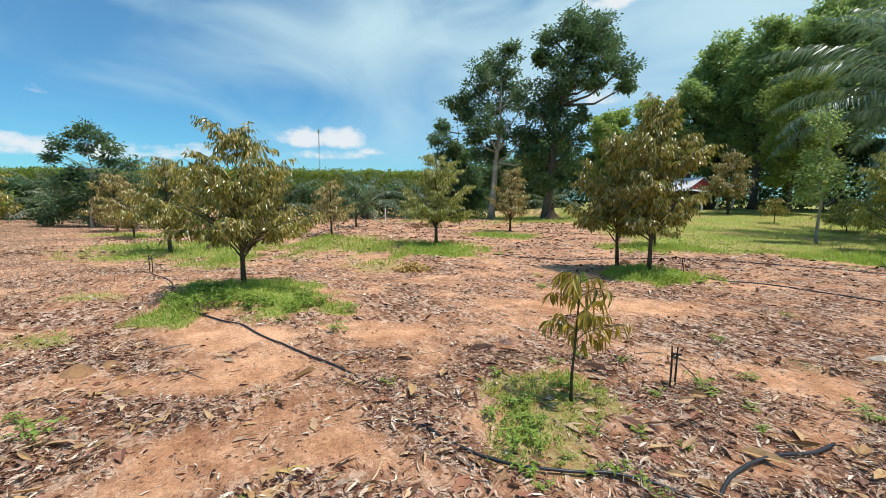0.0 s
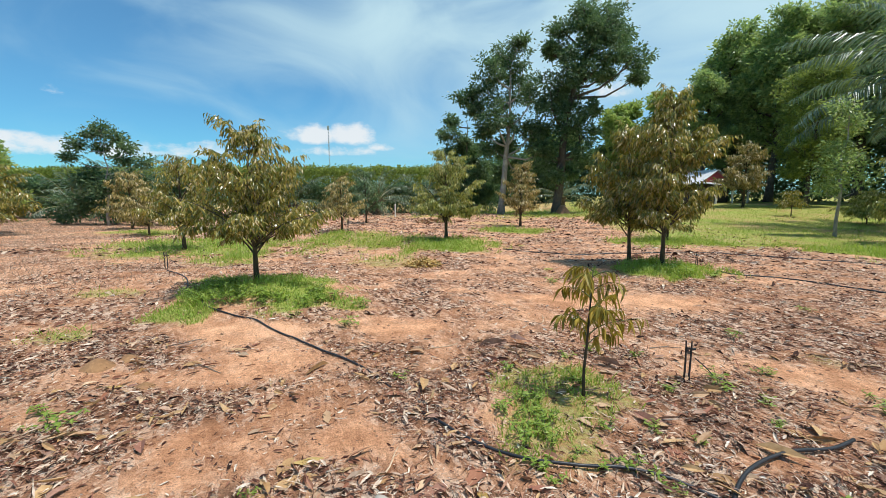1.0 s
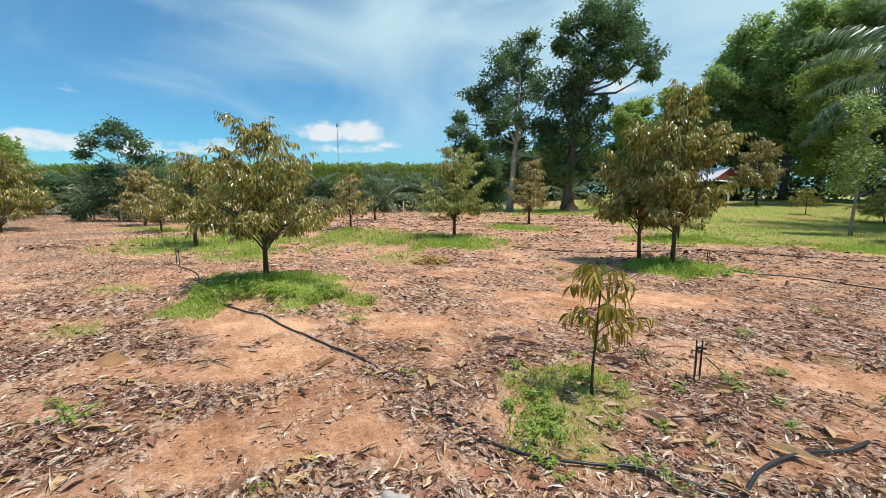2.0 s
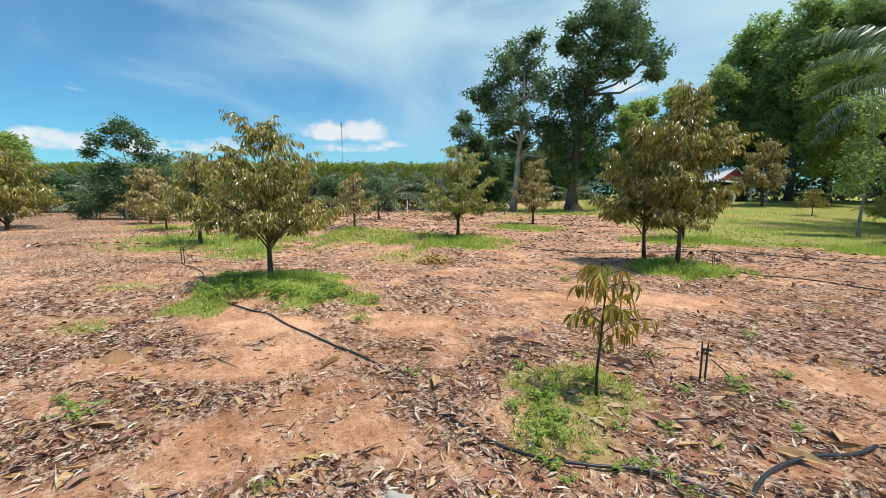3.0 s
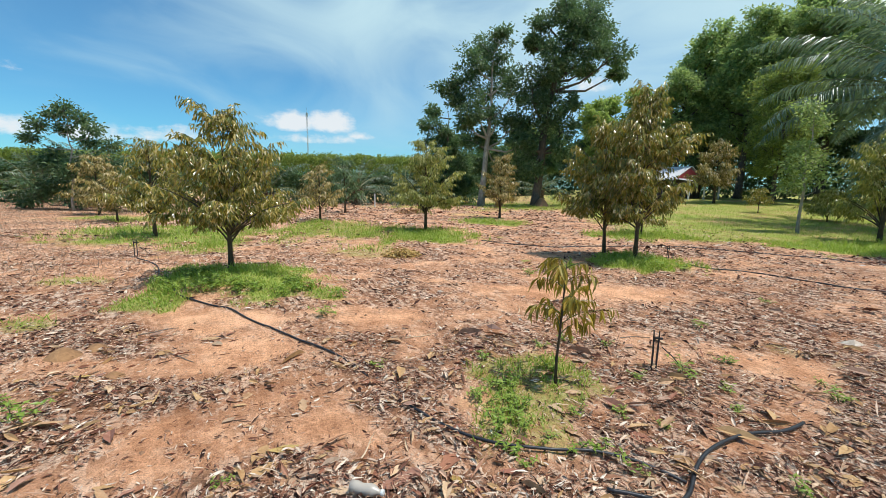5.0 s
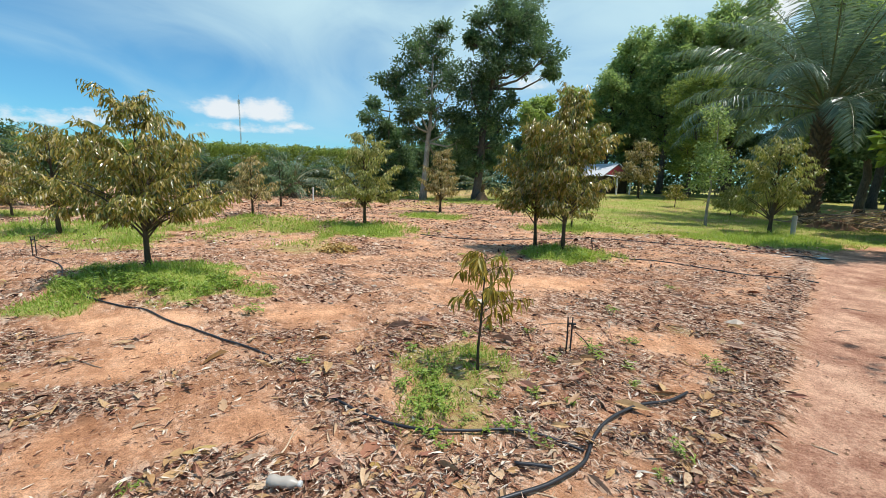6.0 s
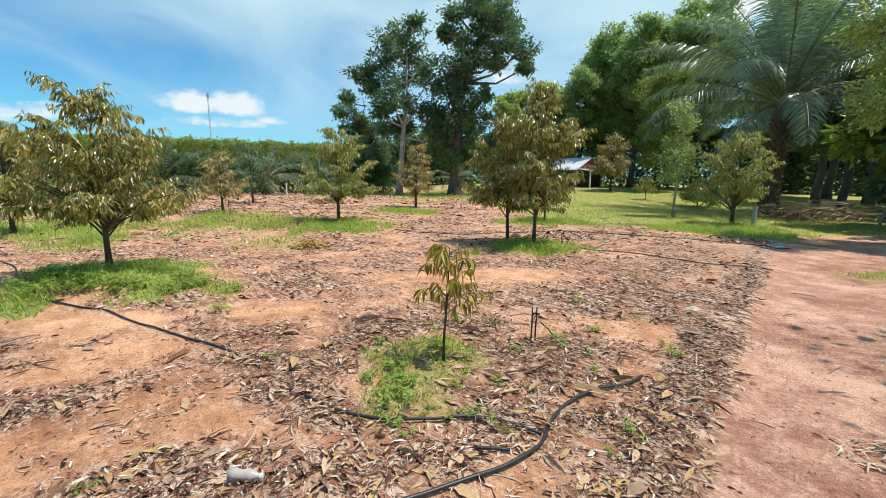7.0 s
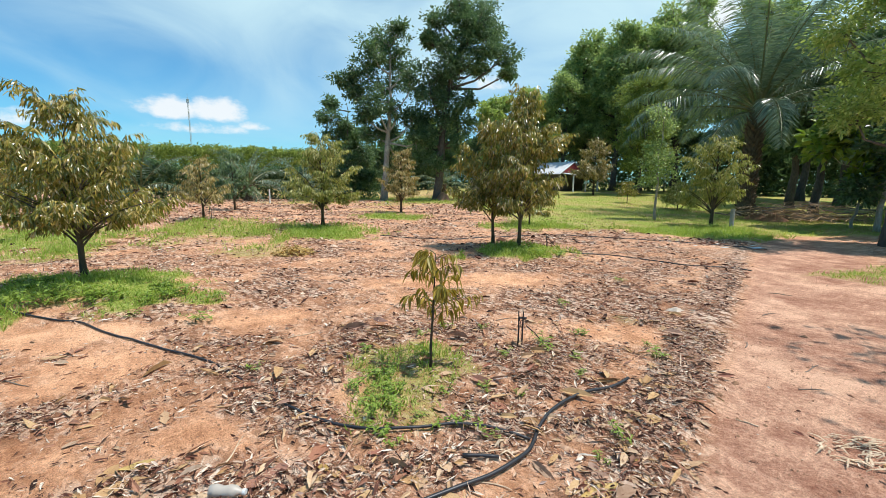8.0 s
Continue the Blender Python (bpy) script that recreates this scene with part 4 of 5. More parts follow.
# ---- scrub trees at the field's end ----
forest_tree((-17.0, 18.6), 4.6, [(-1.2, 0, 3.9, 0.25), (-0.6, 0.2, 4.3, 0.26), (0.1, 0, 4.5, 0.25), (0.7, 0.1, 4.1, 0.25), (1.3, 0, 3.6, 0.22), (-0.2, 0.2, 3.7, 0.22), (0.9, 0.1, 3.1, 0.22), (-1.7, 0, 3.3, 0.2), (1.9, 0.2, 3.0, 0.2)], 91, BARK_PALE, FOREST_LEAF,
            "airy small tree with an open top at the field's edge", 0.15, 0.06, per=14, clear=0.4)
forest_tree((-17.3, 19.2), 3.0, [(-2.2, 0, 0.9, 0.8), (-1.3, -0.3, 1.5, 0.8), (-0.3, 0.3, 0.9, 0.9), (0.3, -0.2, 1.9, 0.8), (1.2, 0.3, 1.1, 0.9), (1.6, 0, 2.1, 0.7), (2.3, -0.2, 1.2, 0.8), (-0.8, 0, 2.4, 0.6), (2.9, 0.2, 0.7, 0.7)], 93, BARK_FOREST, FOREST_LEAF,
            "dense dark bush at the field's edge", 0.2, 0.05, per=22, name="bush", clear=0.1)
forest_tree((-25.5, 20.5), 4.3, [(-0.6, 0, 3.3, 0.6), (0.5, 0, 3.7, 0.6), (0, 0.2, 4.0, 0.5), (0.9, 0, 3.1, 0.5), (0, 0, 2.2, 0.9), (-1.0, 0, 1.2, 1.0), (1.2, 0, 1.2, 1.0)], 92, BARK_PALE, BRIGHT_LEAF, "small light-green tree over the scrub", 0.22, 0.06, per=22, clear=0.2)

# the trees on the shady side of the path
forest_tree((15.9, 9.0), 9.6, random_lobes(95, 9.6, 2.6, 0.36, 17), 95, BARK_FOREST, BRIGHT_LEAF, "leafy broadleaf tree on the shady side of the path", 0.15, 0.13, per=34, wide=0.5, clear=0.25)
forest_tree((21.5, 12.6), 7.0, random_lobes(97, 7.0, 2.6, 0.2, 13), 97, BARK_PALE, FOREST_LEAF, "dark leafy tree behind the dead fronds", 0.22, 0.1, per=26, wide=0.55)
# unseen tree, placed for the dappled shade it casts on the path
forest_tree((9.4, 0.6), 9.0, random_lobes(96, 9.0, 3.4, 0.62, 11), 96, BARK_FOREST, FOREST_LEAF, "shade tree standing beside the dirt path", 0.18, 0.16, per=8, clear=0.5)


# ---- mast and house ----
def mast(x, y, h):
    m = thing("radio_mast", (x, y, height(x, y)), "thin steel lattice mast far behind the plantation", "mast")
    for k in range(3):
        a = k * 2.094
        g = Geo()
        g.tube([(0.32 * math.cos(a), 0.32 * math.sin(a), -0.2), (0.22 * math.cos(a), 0.22 * math.sin(a), h)], 0.06, 5)
        part("leg", g, STEEL, m)
    for j in range(int(h / 1.5)):
        g = Geo()
        for k in range(3):
            a, b = k * 2.094, (k + 1) * 2.094
            g.tube([(0.3 * math.cos(a), 0.3 * math.sin(a), j * 1.5), (0.3 * math.cos(b), 0.3 * math.sin(b), j * 1.5 + 1.5)], 0.025, 4)
        part("brace", g, STEEL, m)
    g = Geo()
    g.tube([(0, 0, h - 0.2), (0, 0, h + 2)], 0.05, 5)
    g.box((0, 0, h - 1.2), (0.9, 0.3, 1.6))
    part("antenna", g, STEEL, m)


mast(-64.4, 192.7, 34.0)


def house(x, y, turn):
    """A small gabled house: pale roof sheets, red gable, open porch on posts."""
    z = height(x, y)
    h = thing("farm_house", (x, y, z - 0.1), "small farm house with a pale metal roof and red gable", "house")
    h.matrix_basis = Matrix.LocRotScale((x, y, z - 0.1), Euler((0, 0, radians(turn))), (0.95, 1.0, 0.9))
    g = Geo()
    g.box((0, 3.2, 1.2), (4.6, 0.2, 2.6)), g.box((-2.2, 1.0, 1.2), (0.2, 4.2, 2.6)), g.box((2.2, 1.0, 1.2), (0.2, 4.2, 2.6)), g.box((0, -1.1, 1.2), (4.2, 0.2, 2.6))
    part("wall", g, SHADED_TIMBER, h, "timber wall with the roof's shade put into its colour")
    g = Geo()
    g.add([(-2.3, -1.22, 2.5), (2.3, -1.22, 2.5), (0, -1.22, 3.9), (-2.3, -1.08, 2.5), (2.3, -1.08, 2.5), (0, -1.08, 3.9)], [(0, 1, 2), (5, 4, 3), (0, 3, 4, 1), (1, 4, 5, 2), (2, 5, 3, 0)])
    part("gable", g, RED_PAINT, h, "faded red gable boards")
    for sgn in (-1, 1):
        g = Geo()
        g.add([(0, -1.5, 3.93), (sgn * 2.75, -1.5, 2.28), (sgn * 2.75, 3.54, 2.28), (0, 3.54, 3.93), (0, -1.5, 3.86), (sgn * 2.75, -1.5, 2.21), (sgn * 2.75, 3.54, 2.21), (0, 3.54, 3.86)],
              [(0, 1, 2, 3), (4, 7, 6, 5), (0, 4, 5, 1), (1, 5, 6, 2), (2, 6, 7, 3), (3, 7, 4, 0)])
        slope = part("roof", g, TIMBER, h, "roof slope on timber boards")
        for k in range(12):
            y0 = -1.5 + k * 0.42
            zz = 0.02 * (k % 2)
            g = Geo()
            g.add([(0, y0, 4.0 + zz), (sgn * 2.75, y0, 2.35 + zz), (sgn * 2.75, y0 + 0.42, 2.35 + zz), (0, y0 + 0.42, 4.0 + zz),
                   (0, y0, 3.94 + zz), (sgn * 2.75, y0, 2.29 + zz), (sgn * 2.75, y0 + 0.42, 2.29 + zz), (0, y0 + 0.42, 3.94 + zz)],
                  [(0, 1, 2, 3), (4, 7, 6, 5), (0, 4, 5, 1), (1, 5, 6, 2), (2, 6, 7, 3), (3, 7, 4, 0)])
            part("roof_sheet", g, ROOF_SHEET, slope, "pale corrugated roof sheet")
    g = Geo()
    g.add([(-2.6, -1.2, 2.5), (2.6, -1.2, 2.5), (2.6, -3.4, 2.2), (-2.6, -3.4, 2.2), (-2.6, -1.2, 2.44), (2.6, -1.2, 2.44), (2.6, -3.4, 2.14), (-2.6, -3.4, 2.14)],
          [(0, 1, 2, 3), (4, 7, 6, 5), (0, 4, 5, 1), (1, 5, 6, 2), (2, 6, 7, 3), (3, 7, 4, 0)])
    part("porch_roof", g, ROOF_SHEET, h)
    for px in (-2.4, 0.0, 2.4):
        g = Geo()
        g.box((px, -3.2, 1.0), (0.13, 0.13, 2.2))
        part("post", g, WHITE_WALL, h)


house(26.2, 47.5, 22)


# ---- hoses, stakes and small things ----
def hose(name, pts, r, label, lift=0.0, bury=None):
    """A polythene pipe laid along the ground."""
    fine = []
    P = [Vector((a, b, 0)) for a, b in pts]
    for i in range(len(P) - 1):
        p0, p1, p2, p3 = P[max(i - 1, 0)], P[i], P[i + 1], P[min(i + 2, len(P) - 1)]
        k = max(2, int((p2 - p1).length / 0.06))
        for j in range(k):
            t = j / k
            q = 0.5 * (2 * p1 + (p2 - p0) * t + (2 * p0 - 5 * p1 + 4 * p2 - p3) * t * t + (3 * p1 - p0 - 3 * p2 + p3) * t ** 3)
            sunk = ramp01(q.y, bury[0], bury[0] + 0.15) * (1 - ramp01(q.y, bury[1] - 0.15, bury[1])) * 0.024 - 0.014 * (1 - ramp01(q.y, 2.55, 2.85)) if bury else 0.0
            fine.append(Vector((q.x, q.y, height(q.x, q.y) + r * 0.45 + lift - sunk)))
    fine.append(Vector((P[-1].x, P[-1].y, height(P[-1].x, P[-1].y) + r * 0.45 + lift)))
    sm = [fine[max(0, i - 1)].lerp(fine[min(len(fine) - 1, i + 1)], 0.5).lerp(p, 0.5) for i, p in enumerate(fine)]
    g = Geo()
    g.tube(sm, r, 8)
    return solid(name, g, HOSE, (0, 0, 0), label, "hose", smooth=True, group="irrigation pipes")


hose("irrigation_hose", [(-6.1, 7.9), (-5.2, 7.2), (-4.3, 6.0), (-3.8, 5.55), (-3.5, 5.18), (-2.95, 4.9), (-2.66, 4.83), (-2.3, 4.53), (-1.85, 4.22), (-1.42, 3.9), (-1.05, 3.66), (-0.83, 3.44), (-0.57, 3.14), (-0.21, 2.71), (0.05, 2.47), (0.4, 2.32),
                         (0.87, 2.29), (1.12, 2.2), (1.29, 2.09)], 0.0098, "black irrigation pipe winding over leaf litter", 0.009, (2.85, 3.4))
hose("irrigation_hose", [(2.45, 2.72), (2.2, 2.60), (1.93, 2.54), (1.6, 2.38), (1.38, 2.19), (1.24, 2.0), (1.03, 1.86), (0.8, 1.77), (0.52, 1.69), (0.1, 1.55), (-0.5, 1.3)], 0.0115, "thick black irrigation pipe curving to the path", 0.022)
hose("pipe_offcut", [(0.80, 2.0), (0.9, 1.98), (1.03, 1.94)], 0.011, "short black pipe offcut half buried in leaves", 0.016)
hose("irrigation_hose", [(5.0, 8.6), (5.45, 8.42), (6.15, 8.38), (6.82, 7.38), (7.48, 6.91), (8.2, 6.6)], 0.016, "dark pipe lying across the bare soil")
hose("irrigation_hose", [(1.0, 12.2), (2.6, 11.3), (4.2, 11.6), (6.5, 12.0), (9.0, 10.8), (11.5, 9.0)], 0.018, "far dark pipe along the row of trees")


def riser(x, y, h, label, turn=0.0):
    """Two thin black sprinkler stakes with a fitting and a loop of tube."""
    z = height(x, y)
    s = thing("sprinkler_stake", (x, y, z), label, "sprinkler", "sprinkler stakes", turn)
    for k, (dx, hh) in enumerate(((0.0, h), (0.045, h * 0.97))):
        g = Geo()
        g.tube([(dx, 0, -0.05), (dx + 0.004, 0, hh * 0.5), (dx + 0.01 * (k - 0.3), 0, hh)], [0.009, 0.0085, 0.006], 6)
        stake = part("stake", g, HOSE, s)
        g = Geo()
        g.tube([(dx + 0.004, 0, hh * 0.72), (dx + 0.006, 0, hh * 0.84)], 0.010, 8)
        g.box((dx + 0.02, 0, hh * 0.8), (0.045, 0.016, 0.016))
        part("emitter", g, HOSE, stake)
    g = Geo()
    g.tube([(0.09, 0, h * 0.55), (0.17, -0.03, h * 0.35), (0.24, -0.05, h * 0.12), (0.33, -0.08, 0.01)], 0.005, 5)
    part("tube", g, HOSE, s)


riser(1.80, 3.55, 0.36, "pair of black sprinkler stakes among weeds", 10)
riser(-6.2, 8.0, 0.35, "black sprinkler stakes where the pipe ends", 40)
riser(4.75, 8.9, 0.32, "black sprinkler stakes beside the grassy mound", 20)
riser(-4.55, 15.3, 0.55, "thin stakes beside the reddish durian", 0)


def bottle(x, y, turn):
    z = height(x, y)
    b = thing("plastic_bottle", (x, y, z + 0.045), "crushed clear plastic bottle lying in dry leaves", "bottle", turn=turn)
    m, n = material("cloudy_plastic")
    p = n.add("ShaderNodeBsdfPrincipled", Base_Color=(0.62, 0.55, 0.46, 1), Roughness=0.3, Alpha=1.0)
    n.put(p, "Transmission Weight", 0.3)
    finish(n, p.outputs[0])
    g = Geo()
    g.tube([(-0.085, 0, 0), (-0.08, 0, 0), (-0.05, 0, 0.002), (-0.02, 0, -0.003), (0.02, 0, 0.002), (0.045, 0, 0), (0.07, 0, 0), (0.082, 0, 0)], [0.022, 0.031, 0.031, 0.027, 0.031, 0.029, 0.014, 0.013], 14)
    body = part("body", g, m, b, smooth=True)
    g = Geo()
    g.tube([(0.083, 0, 0), (0.098, 0, 0)], 0.0155, 12)
    part("cap", g, WHITE_WALL, b)


bottle(-0.43, 1.94, -14)


def lumps(name, x, y, r, h, mat, label, category, seed, flat=1.0):
    """A low uneven heap."""
    rng = np.random.RandomState(seed)
    g = Geo()
    rings, seg = 8, 20
    v = []
    for j in range(rings + 1):
        q = j / rings
        for k in range(seg):
            a = 2 * math.pi * k / seg
            rr = r * q * (1 + 0.2 * noise.noise((math.cos(a) * 1.5, math.sin(a) * 1.5, seed)))
            zz = h * (1 - q * q) ** 1.5 * (1 + 0.3 * noise.noise((math.cos(a) * q * 1.3, math.sin(a) * q * 1.3, seed + 3.0)))
            px, py = x + rr * math.cos(a), y + rr * math.sin(a) * flat
            v.append((px - x, py - y, height(px, py) - height(x, y) + zz - 0.02))
    f = [(j * seg + k, j * seg + (k + 1) % seg, (j + 1) * seg + (k + 1) % seg, (j + 1) * seg + k) for j in range(rings) for k in range(seg)]
    g.add(v, f)
    return solid(name, g, mat, (x, y, height(x, y)), label, category, smooth=True)


def leaf_heap(x, y, r, h, seed, label, count=700, leaf=0.13, mat=None):
    rng = np.random.RandomState(seed)
    a, q = rng.rand(count) * 6.283, np.sqrt(rng.rand(count))
    px, py = r * q * np.cos(a), r * 0.8 * q * np.sin(a)
    pz = np.array([height(x + u, y + w) - height(x, y) for u, w in zip(px, py)]) + h * (1 - q ** 1.5) * rng.uniform(0.1, 1.0, count) + 0.004
    W = rng.normal(0, 1, (count, 3)) * (1, 1, 0.3)
    F = rng.normal(0, 0.4, (count, 3)) + (0, 0, 1)
    g = Geo()
    L = leaf * rng.uniform(0.6, 1.3, count)
    g.leaves(np.stack([px, py, pz], 1), W, F, L, L * 0.36, droop=0.1)
    return solid("leaf_heap", g, mat or DRY_LEAF, (x, y, height(x, y)), label, "leaf heap", kind="stuff")


leaf_heap(-1.05, 9.1, 0.42, 0.2, 101, "heap of tan dry leaves raked together", 480, 0.11, YELLOW_LEAF)
leaf_heap(-2.2, 24.0, 0.9, 0.25, 102, "heap of orange dry leaves at the field's end", 400, 0.25)
for k, (x, y, r, h) in enumerate(((-3.35, 3.42, 0.16, 0.09), (-3.22, 3.62, 0.12, 0.07), (-2.65, 3.1, 0.10, 0.06))):
    lumps("earth_lump", x, y, r, h, CHIPPED, "rusty brown crumbling lump of earth on the soil", "earth lump", 11 + k)
lumps("earth_mound", 7.75, 34.3, 0.75, 0.75, DIRT, "dark earth heaped at the foot of the tall tree", "mound", 5)
lumps("earth_mound", 22.1, 17.9, 1.1, 0.5, DIRT, "mound of dug brown earth beside the palm", "mound", 3)


def dead_fronds(x, y, n, seed, label, length=3.6, turn=-30):
    """Cut palm fronds drying in a heap."""
    rng = np.random.RandomState(seed)
    heap = thing("dead_frond_pile", (x, y, height(x, y)), label, "palm fronds")
    for i in range(n):
        a = radians(turn + rng.normal(0, 16)) + (math.pi if i % 2 else 0)
        o = Vector((rng.normal(0, 1.3), rng.normal(0, 0.5), 0.06 + 0.05 * i * rng.rand()))
        pts = [o + Vector((math.cos(a) * t, math.sin(a) * t, 0.3 * math.sin(t / length * 3.0) * rng.uniform(0.4, 1) + 0.03)) for t in np.linspace(-length / 2, length / 2, 9)]
        g = Geo()
        g.tube(pts, [0.035 * (1 - 0.09 * k) for k in range(9)], 5)
        stalk = part("frond", g, TIMBER, heap)
        k = 60
        f = rng.rand(k)
        P = np.array([pts[min(7, int(t * 8))].lerp(pts[min(7, int(t * 8)) + 1], t * 8 % 1) for t in f])
        s = np.array([-math.sin(a), math.cos(a), 0])[None] * rng.choice([-1, 1], k)[:, None]
        W = s + np.array([math.cos(a), math.sin(a), 0]) * 0.7 + rng.normal(0, 0.2, (k, 3)) + (0, 0, -0.15)
        g = Geo()
        g.leaves(P, W, rng.normal(0, 0.3, (k, 3)) + (0, 0, 1), rng.uniform(0.4, 0.8, k), 0.04, droop=0.15)
        part("blade", g, DEAD_FROND, stalk)


dead_fronds(24.4, 17.4, 28, 110, "heap of dead brown palm fronds by the path", 4.2, -40)
g = Geo()
g.tube([(0, 0, -0.2), (0, 0, 0.78), (0, 0, 0.8)], [0.085, 0.08, 0.06], 10)
solid("short_post", g, CONCRETE, (15.55, 13.9, height(15.55, 13.9)), "short grey concrete post beside a durian", "post")

g = Geo()
g.tube([(0, 0, -0.2), (0.01, 0, 0.9), (0.01, 0, 0.93)], [0.05, 0.045, 0.03], 9)
solid("white_stake", g, WHITE_WALL, (-5.2, 29.4, height(-5.2, 29.4)), "white-painted stake before the palm thicket", "post")

# pale sheet scraps on the soil
for k, (x, y, s) in enumerate(((11.2, 9.1, 0.42), (10.4, 9.3, 0.2), (9.7, 9.6, 0.12))):
    rng = np.random.RandomState(120 + k)
    g = Geo()
    v = [(s * (i / 5 - 0.5), s * 0.5 * (j / 3 - 0.5), 0.02 + 0.05 * s * rng.rand()) for j in range(4) for i in range(6)]
    v += [(a, b, c - 0.006) for a, b, c in v]
    f = [(j * 6 + i, j * 6 + i + 1, j * 6 + i + 7, j * 6 + i + 6) for j in range(3) for i in range(5)]
    f += [tuple(24 + q for q in reversed(t)) for t in f]
    g.add(v, f)
    solid("plastic_scrap", g, WHITE_WALL, (x, y, height(x, y)), "crumpled pale plastic scrap lying on the soil", "scrap", "plastic scraps")


def straw_pile(x, y, r, n, seed, label):
    """Dry strips and split stalks thrown together."""
    rng = np.random.RandomState(seed)
    heap = thing("straw_pile", (x, y, height(x, y)), label, "debris")
    for i in range(n):
        a, q = rng.rand() * 6.283, r * math.sqrt(rng.rand())
        ox, oy = q * math.cos(a), q * math.sin(a) * 0.7
        b, L = radians(rng.normal(-20, 48)), 0.035 + 0.13 * rng.rand() ** 1.8
        g = Geo()
        zz = height(x + ox, y + oy) - height(x, y)
        p0 = Vector((ox - math.cos(b) * L / 2, oy - math.sin(b) * L / 2, zz + rng.uniform(0.004, 0.018)))
        p1 = Vector((ox + math.cos(b) * L / 2, oy + math.sin(b) * L / 2, zz + rng.uniform(0.006, 0.026)))
        mid = p0.lerp(p1, 0.5) + Vector((0, 0, rng.uniform(0, 0.02)))
        w = rng.uniform(0.003, 0.011)
        s = Vector((-math.sin(b), math.cos(b), 0)) * w
        up = Vector((0, 0, 0.002))
        g.add([tuple(v) for v in (p0 - s * 0.5, p0 + s * 0.5, mid + s, p1 + s * 0.4, p1 - s * 0.4, mid - s)] + [tuple(v + up) for v in (p0 - s * 0.5, p0 + s * 0.5, mid + s, p1 + s * 0.4, p1 - s * 0.4, mid - s)],
              [(0, 1, 2, 5), (5, 2, 3, 4), (11, 8, 7, 6), (10, 9, 8, 11), (0, 6, 7, 1), (1, 7, 8, 2), (2, 8, 9, 3), (3, 9, 10, 4), (4, 10, 11, 5), (5, 11, 6, 0)])
        part("strip", g, STRAW, heap)


straw_pile(3.32, 1.64, 0.27, 90, 130, "small heap of pale split straw on the path")
straw_pile(1.02, 2.02, 0.12, 8, 131, "bleached leaf strips beside the pipe joint")


def clods():
    """Crumbs of earth on path and soil."""
    rng = np.random.RandomState(140)
    g = Geo()
    ico = [(0, 0, 1), (0.9, 0, 0.2), (0.28, 0.85, 0.2), (-0.72, 0.53, 0.2), (-0.72, -0.53, 0.2), (0.28, -0.85, 0.2), (0, 0, -0.6)]
    fc = [(0, 1, 2), (0, 2, 3), (0, 3, 4), (0, 4, 5), (0, 5, 1), (6, 2, 1), (6, 3, 2), (6, 4, 3), (6, 5, 4), (6, 1, 5)]
    for _ in range(5200):
        x, y = rng.uniform(-2.6, 6.0), rng.uniform(0.8, 6.0)
        r = (0.0042 if rng.rand() > 0.09 else 0.0095) * math.exp(rng.normal(0, 0.5))
        z = height(x, y)
        g.add([(x + a * r * rng.uniform(0.7, 1.5), y + b * r * rng.uniform(0.7, 1.5), z + c * r * 0.8) for a, b, c in ico], fc)
    tagged(new("clods", g.mesh("clods", DIRT)), "small brown crumbs of earth on the soil", "soil crumbs", kind="stuff")


clods()


def twig(x, y, L, turn, mat, label, seed):
    """A bent dry stick on the ground."""
    rng = np.random.RandomState(seed)
    pts = []
    for k in range(6):
        t = k / 5 - 0.5
        px, py = L * t, L * 0.12 * math.sin(3 * t + seed)
        c, q = math.cos(radians(turn)), math.sin(radians(turn))
        wx, wy = x + px * c - py * q, y + px * q + py * c
        pts.append((wx - x, wy - y, height(wx, wy) - height(x, y) + 0.006 + 0.004 * rng.rand()))
    g = Geo()
    g.tube(pts, [0.0055, 0.0055, 0.005, 0.0045, 0.004, 0.0025], 5)
    g.tube([pts[3], (pts[3][0] + 0.12 * L, pts[3][1] + 0.1 * L, pts[3][2] + 0.01)], [0.003, 0.0015], 4)
    solid("twig", g, mat, (x, y, height(x, y)), label, "twig", "fallen twigs")


TWIGS = ((2.9, 2.05, 0.13, 120, 1), (4.4, 2.7, 0.3, 5, 0), (3.9, 2.35, 0.22, -15, 0), (5.6, 4.1, 0.28, 20, 0), (6.8, 4.9, 0.3, -20, 0), (4.3, 3.3, 0.2, 50, 0), (-1.9, 2.9, 0.3, 25, 1),
         (-0.5, 2.35, 0.25, 70, 1), (0.9, 1.75, 0.22, -40, 1), (2.0, 4.3, 0.35, 15, 0), (-2.4, 3.5, 0.4, -10, 0), (-0.3, 4.2, 0.35, 40, 1), (2.9, 5.3, 0.4, 0, 0), (0.9, 5.2, 0.3, 65, 1), (-3.0, 4.1, 0.35, 30, 0))
for k, (x, y, L, turn, pale) in enumerate(TWIGS):
    twig(x, y, L, turn, STRAW if pale else TIMBER, "pale dry stick lying on the soil" if pale else "bent grey-brown twig lying on the soil", 150 + k)


